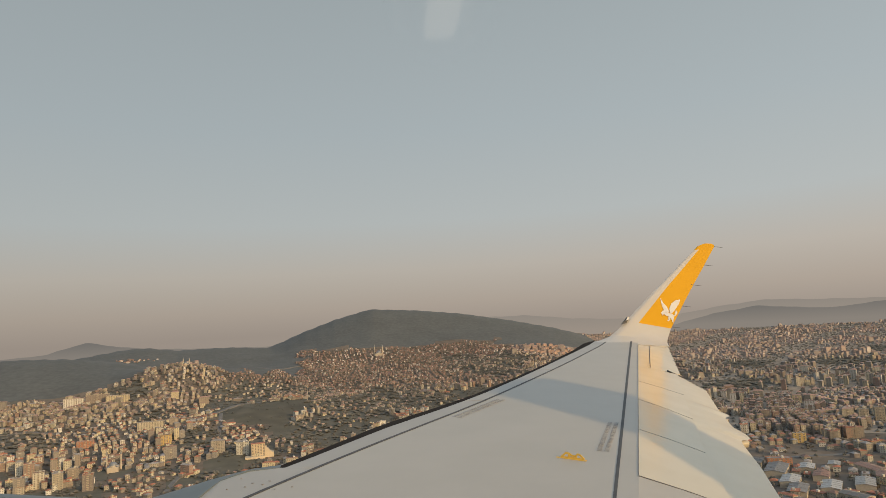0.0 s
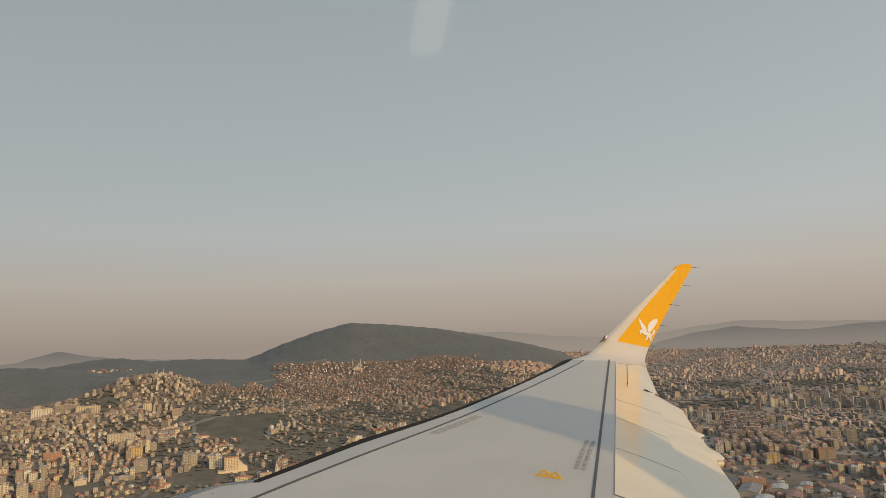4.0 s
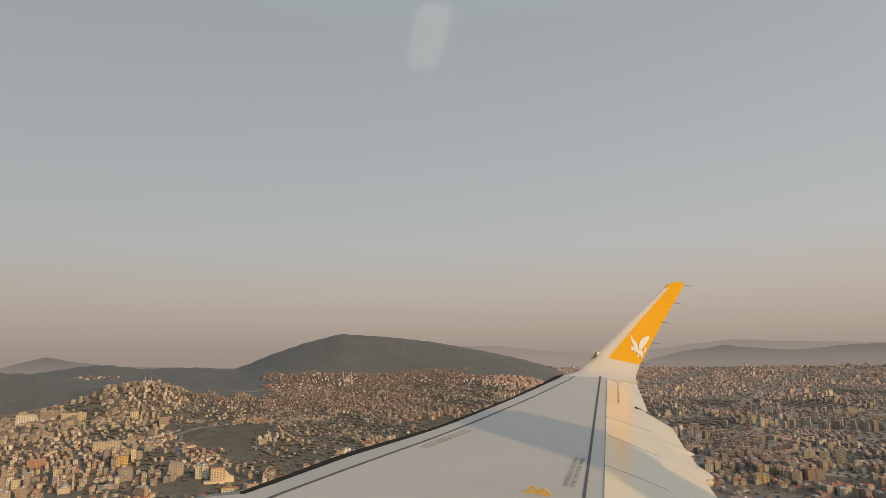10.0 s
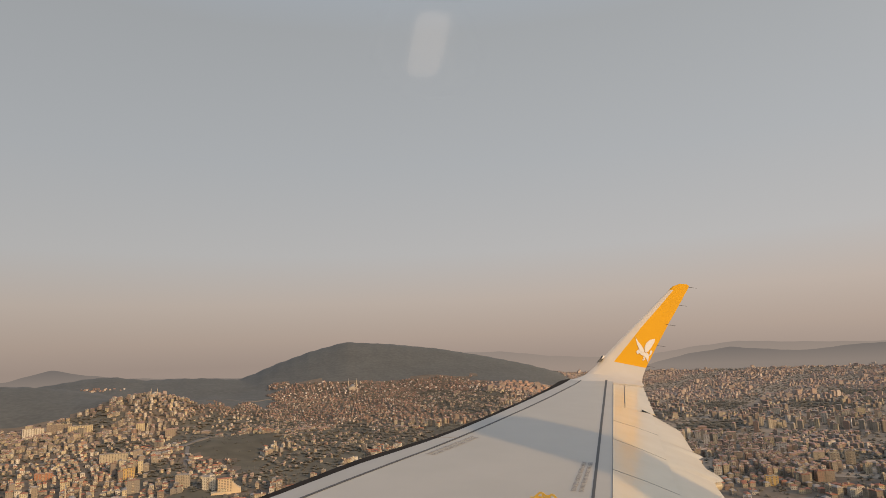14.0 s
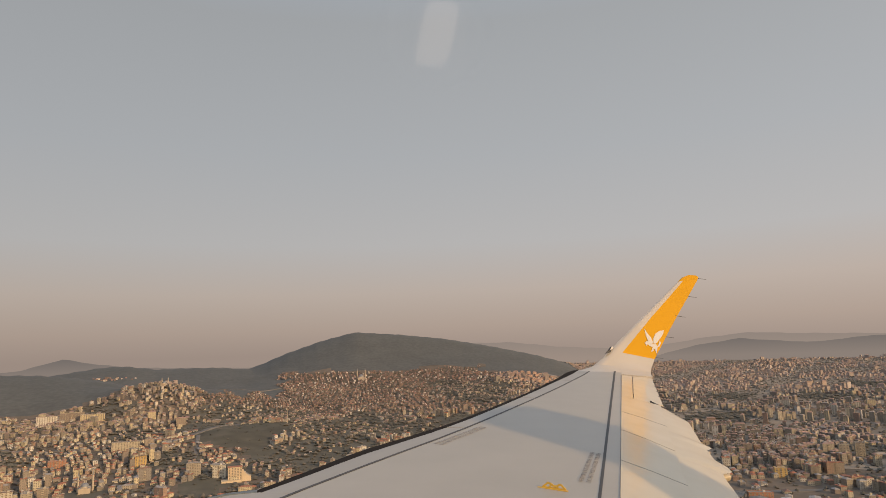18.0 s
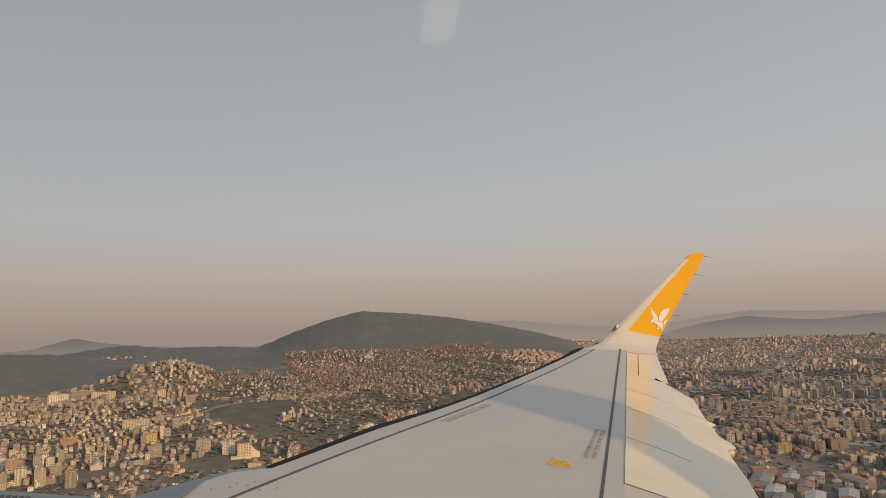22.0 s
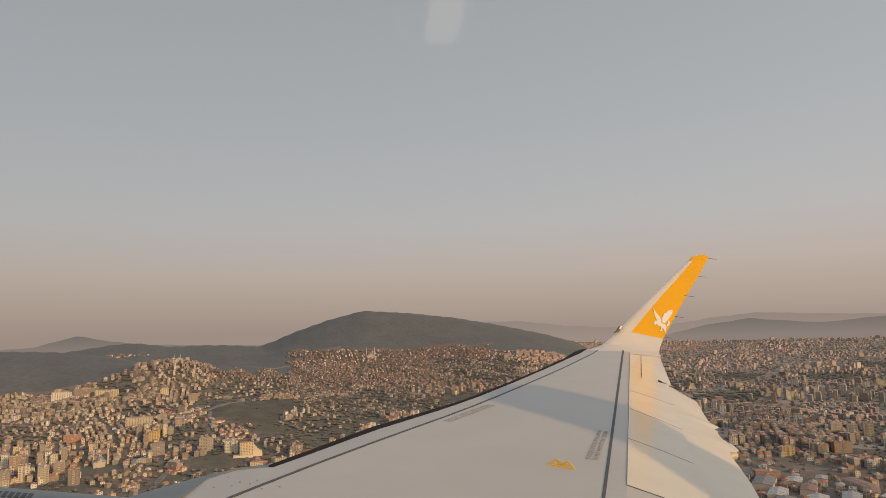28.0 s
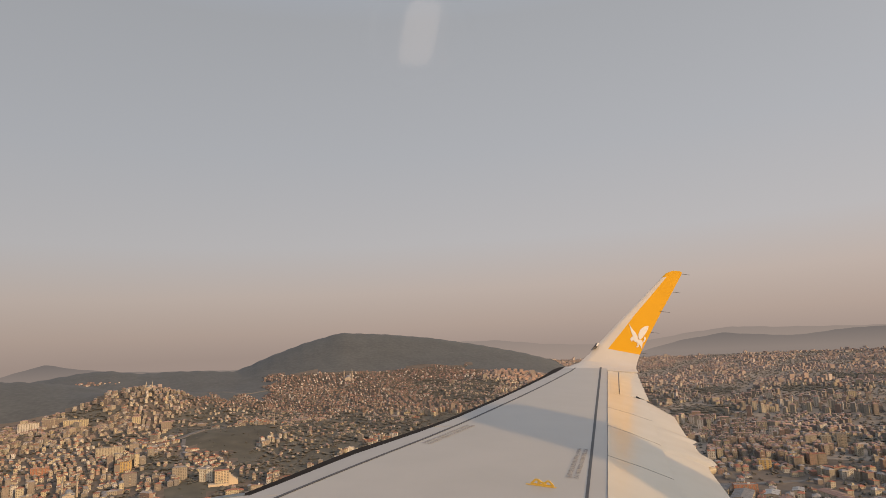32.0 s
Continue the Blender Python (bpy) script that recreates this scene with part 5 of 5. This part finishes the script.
def hotel(m):
    e = empty("terraced_hotel", m, "cream nine-storey building stepping down at one end beside open grass", "building")
    under(box_mesh("wall", 27, 15, -6, 28, M_PALE), e)
    under(box_mesh("roof", 28, 16, 28, 28.6, M_ROOF), e)
    windows_on(e, 27, 15, 9, 4.6, kind="wide")
    for k in range(5):
        o = under(box_mesh("terrace", 3.4, 15, -6, 21 - 4.6 * k + 0.4 * k * k, M_PALE), e)
        o.matrix_basis = Matrix.Translation((15.2 + 3.4 * k, 0, 0))
    o = under(box_mesh("podium", 38, 20, -6, 4.2, M_PALE), e)
    o.matrix_basis = Matrix.Translation((-7, -6, 0))
    for k in range(6):
        o = under(box_mesh("pier", 0.7, 0.9, 0, 28.2, M_PALE), e)
        o.matrix_basis = Matrix.Translation((-12.9 + 5.16 * k, -7.8, 0))


hotel(on_land(-17.4, 1640, 0.35))


def mosque(m, s, label):
    e = empty("mosque", m, label, "mosque")
    under(box_mesh("hall", 20 * s, 20 * s, -5, 9 * s, M_STONE), e)
    def dome(name, r, z, x=0.0, y=0.0):
        secs = [[(x + r * math.cos(a) * math.cos(t), y + r * math.cos(a) * math.sin(t), z + r * 0.9 * math.sin(a)) for t in np.linspace(0, 2 * math.pi, 16, endpoint=False)] for a in np.linspace(0, 1.5, 7)]
        return loft(name, secs, M_LEAD, e, "grey lead dome")
    o = loft("drum", [[(7.6 * s * math.cos(t), 7.6 * s * math.sin(t), z) for t in np.linspace(0, 2 * math.pi, 16, endpoint=False)] for z in (9 * s, 11.5 * s)], M_STONE, e)
    dome("dome", 7.6 * s, 11.5 * s)
    for q in range(4):
        dome("small_dome", 2.6 * s, 9 * s, 7.5 * s * (1 if q % 2 else -1), 7.5 * s * (1 if q < 2 else -1))
    for sx in (-1, 1):
        x, y = sx * 12.5 * s, 11 * s
        def ring(r, z):
            return [(x + r * math.cos(t), y + r * math.sin(t), z) for t in np.linspace(0, 2 * math.pi, 10, endpoint=False)]
        mi = loft("minaret", [ring(1.9 * s, -5), ring(1.9 * s, 6 * s), ring(1.55 * s, 8 * s), ring(1.45 * s, 30 * s)], M_STONE, e, "slender pale stone minaret")
        loft("minaret_balcony", [ring(1.45 * s, 20 * s), ring(2.4 * s, 21 * s), ring(2.4 * s, 22.2 * s), ring(1.45 * s, 22.3 * s)], M_STONE, mi)
        loft("minaret_cap", [ring(1.7 * s, 30 * s), ring(0.1 * s, 38 * s)], M_LEAD, mi, "grey pointed cap")


mosque(on_land(-28.3, 1690, 0.4), 1.0, "pale stone mosque with grey dome and two minarets")
mosque(on_land(-6.9, 3420, 0.1), 1.4, "large hillside mosque with two tall minarets above the houses")
mosque(on_land(-23.0, 2830, 0.2), 0.8, "small mosque with minarets on the built-up knoll")


def shed(m, w, d, h, label):
    e = empty("warehouse", m, label, "warehouse", "industrial sheds by the railway")
    under(box_mesh("wall", w, d, -4, h, M_STONE), e)
    hw, hd, rise = w / 2 + 0.5, d / 2 + 0.5, d * 0.09
    v = [(x, y, z + q) for q in (0, 0.25) for x in (-hw, hw) for y, z in ((-hd, h), (0, h + rise), (hd, h))]
    under(mesh_ob("roof", v, [(0, 3, 4, 1), (1, 4, 5, 2), (6, 9, 10, 7), (7, 10, 11, 8), (0, 3, 9, 6), (2, 5, 11, 8), (0, 1, 7, 6), (1, 2, 8, 7), (3, 4, 10, 9), (4, 5, 11, 10)], M_SHEET), e, "pale ribbed sheet roof")
    for s in (-1, 1):
        n = int(w / 9)
        for k in range(n + 1):
            x = -hw + 0.2 + (2 * hw - 0.4) * k / n
            v = []
            for xx in (x - 0.12, x + 0.12):
                for t in (0.0, 1.0):
                    v += [(xx, s * hd * (1 - t), h + rise * t + 0.24), (xx, s * hd * (1 - t), h + rise * t + 0.42)]
            under(mesh_ob("roof_rib", v, [(0, 1, 3, 2), (4, 5, 7, 6), (1, 3, 7, 5), (0, 1, 5, 4)], M_SHEET), e)
        g = [(s * (w / 2 - 0.1), -d / 2, h), (s * (w / 2 - 0.1), d / 2, h), (s * (w / 2 - 0.1), 0, h + rise), (s * (w / 2), -d / 2, h - 0.1), (s * (w / 2), d / 2, h - 0.1), (s * (w / 2), 0, h + rise)]
        under(mesh_ob("gable", g, [(0, 1, 2), (3, 4, 5), (0, 1, 4, 3), (1, 2, 5, 4), (2, 0, 3, 5)], M_STONE), e)
    for s in (0, math.pi):
        for k in range(int(w / 11)):
            o = new("window", WIN["wide"])
            o.parent = e
            o.matrix_basis = Matrix.Rotation(s, 4, "Z") @ Matrix.Translation((-w / 2 + 6 + 11 * k, -d / 2, h - 2.2))
    o = under(box_mesh("loading_door", 5, 0.3, 0, 5, M_LEAD), e)
    o.matrix_basis = Matrix.Translation((w * 0.2, -d / 2 - 0.05, 0))
    return e


SHEDS = [(46, 22, 7, "long warehouse with a pale ribbed sheet roof"), (34, 19, 7, "cream factory shed with low pitched roof"), (26, 15, 6, "small grey workshop with sheet roof"), (60, 27, 9, "large pale industrial hall beside open ground")]
made, kept = {}, []
for r, al, x, y, z, a in sheds:
    if len(kept) > 48 or any(math.hypot(x - p, y - q) < 42 for p, q in kept):
        continue
    kept.append((x, y))
    k = rng.choice((0, 0, 1, 1, 2, 3))
    m = Matrix.Translation((x, y, z)) @ Matrix.Rotation(a, 4, "Z")
    if k in made:
        copy_thing(made[k], m)
    else:
        made[k] = shed(m, *SHEDS[k])


# ---- roads and the railway viaduct ----
def road(name, pts, width, label, lift=0.6):
    p = [(PLAN * r * math.sin(radians(a)), PLAN * r * math.cos(radians(a))) for a, r in pts]
    P = []
    for (ax, ay), (bx, by) in zip(p, p[1:]):
        n = max(2, int(math.hypot(bx - ax, by - ay) / 25))
        P += [(ax + (bx - ax) * k / n, ay + (by - ay) * k / n) for k in range(n)]
    P.append(p[-1])
    for _ in range(6):
        P = [P[0]] + [((a[0] + 2 * b[0] + c[0]) / 4, (a[1] + 2 * b[1] + c[1]) / 4) for a, b, c in zip(P, P[1:], P[2:])] + [P[-1]]
    v, f = [], []
    for i, (x, y) in enumerate(P):
        q, s = P[min(i + 1, len(P) - 1)], P[max(i - 1, 0)]
        t = Vector((q[0] - s[0], q[1] - s[1])).normalized()
        z = float(land(x, y)[0]) + lift
        for o, dz in ((-width / 2 - 1.5, -3), (-width / 2, 0), (width / 2, 0), (width / 2 + 1.5, -3)):
            v.append((x - t.y * o, y + t.x * o, z + dz))
        if i:
            b = 4 * i - 4
            f += [(b + k, b + k + 1, b + k + 5, b + k + 4) for k in range(3)]
    tagged(mesh_ob(name, v, f, M_ROAD), label, "road", kind="structure")


road("road_ring", [(-8, 2420), (-11, 2420), (-14, 2420), (-17, 2330), (-20, 2180), (-23, 2120), (-27, 2180), (-32, 2230), (-38, 2330)], 16, "wide grey road curving past the grassy rise", 1.5)
road("road_valley", [(-24.6, 1440), (-23.8, 1560), (-22.0, 1680), (-20.6, 1850), (-20.3, 2150)], 9, "narrow grey road through open ground", 1.2)
road("road_plain", [(15, 1420), (20, 1340), (26, 1355), (32, 1450), (40, 1570)], 12, "straight grey road between flats and sheds", 1.0)
road("road_far", [(14, 2725), (20, 2600), (27, 2680), (34, 2890), (42, 2970)], 14, "distant grey avenue across the plain", 1.5)
road("road_slope", [(-4, 3350), (-8, 3250), (-12, 3320), (-16, 3200), (-20, 3350)], 9, "hillside street between houses", 1.5)

mast = empty("street_mast", on_land(-13.2, 2240), "tall slender pale lighting mast beside the ring road", "mast")
loft("pole", [[(r * math.cos(t), r * math.sin(t), z) for t in np.linspace(0, 6.283, 8, endpoint=False)] for r, z in ((0.9, -3), (0.5, 48))], M_STONE, mast)
loft("head", [[(r * math.cos(t), r * math.sin(t), z) for t in np.linspace(0, 6.283, 8, endpoint=False)] for r, z in ((1.0, 48), (2.4, 48.6), (2.4, 49.6), (0.6, 50))], M_STONE, mast)
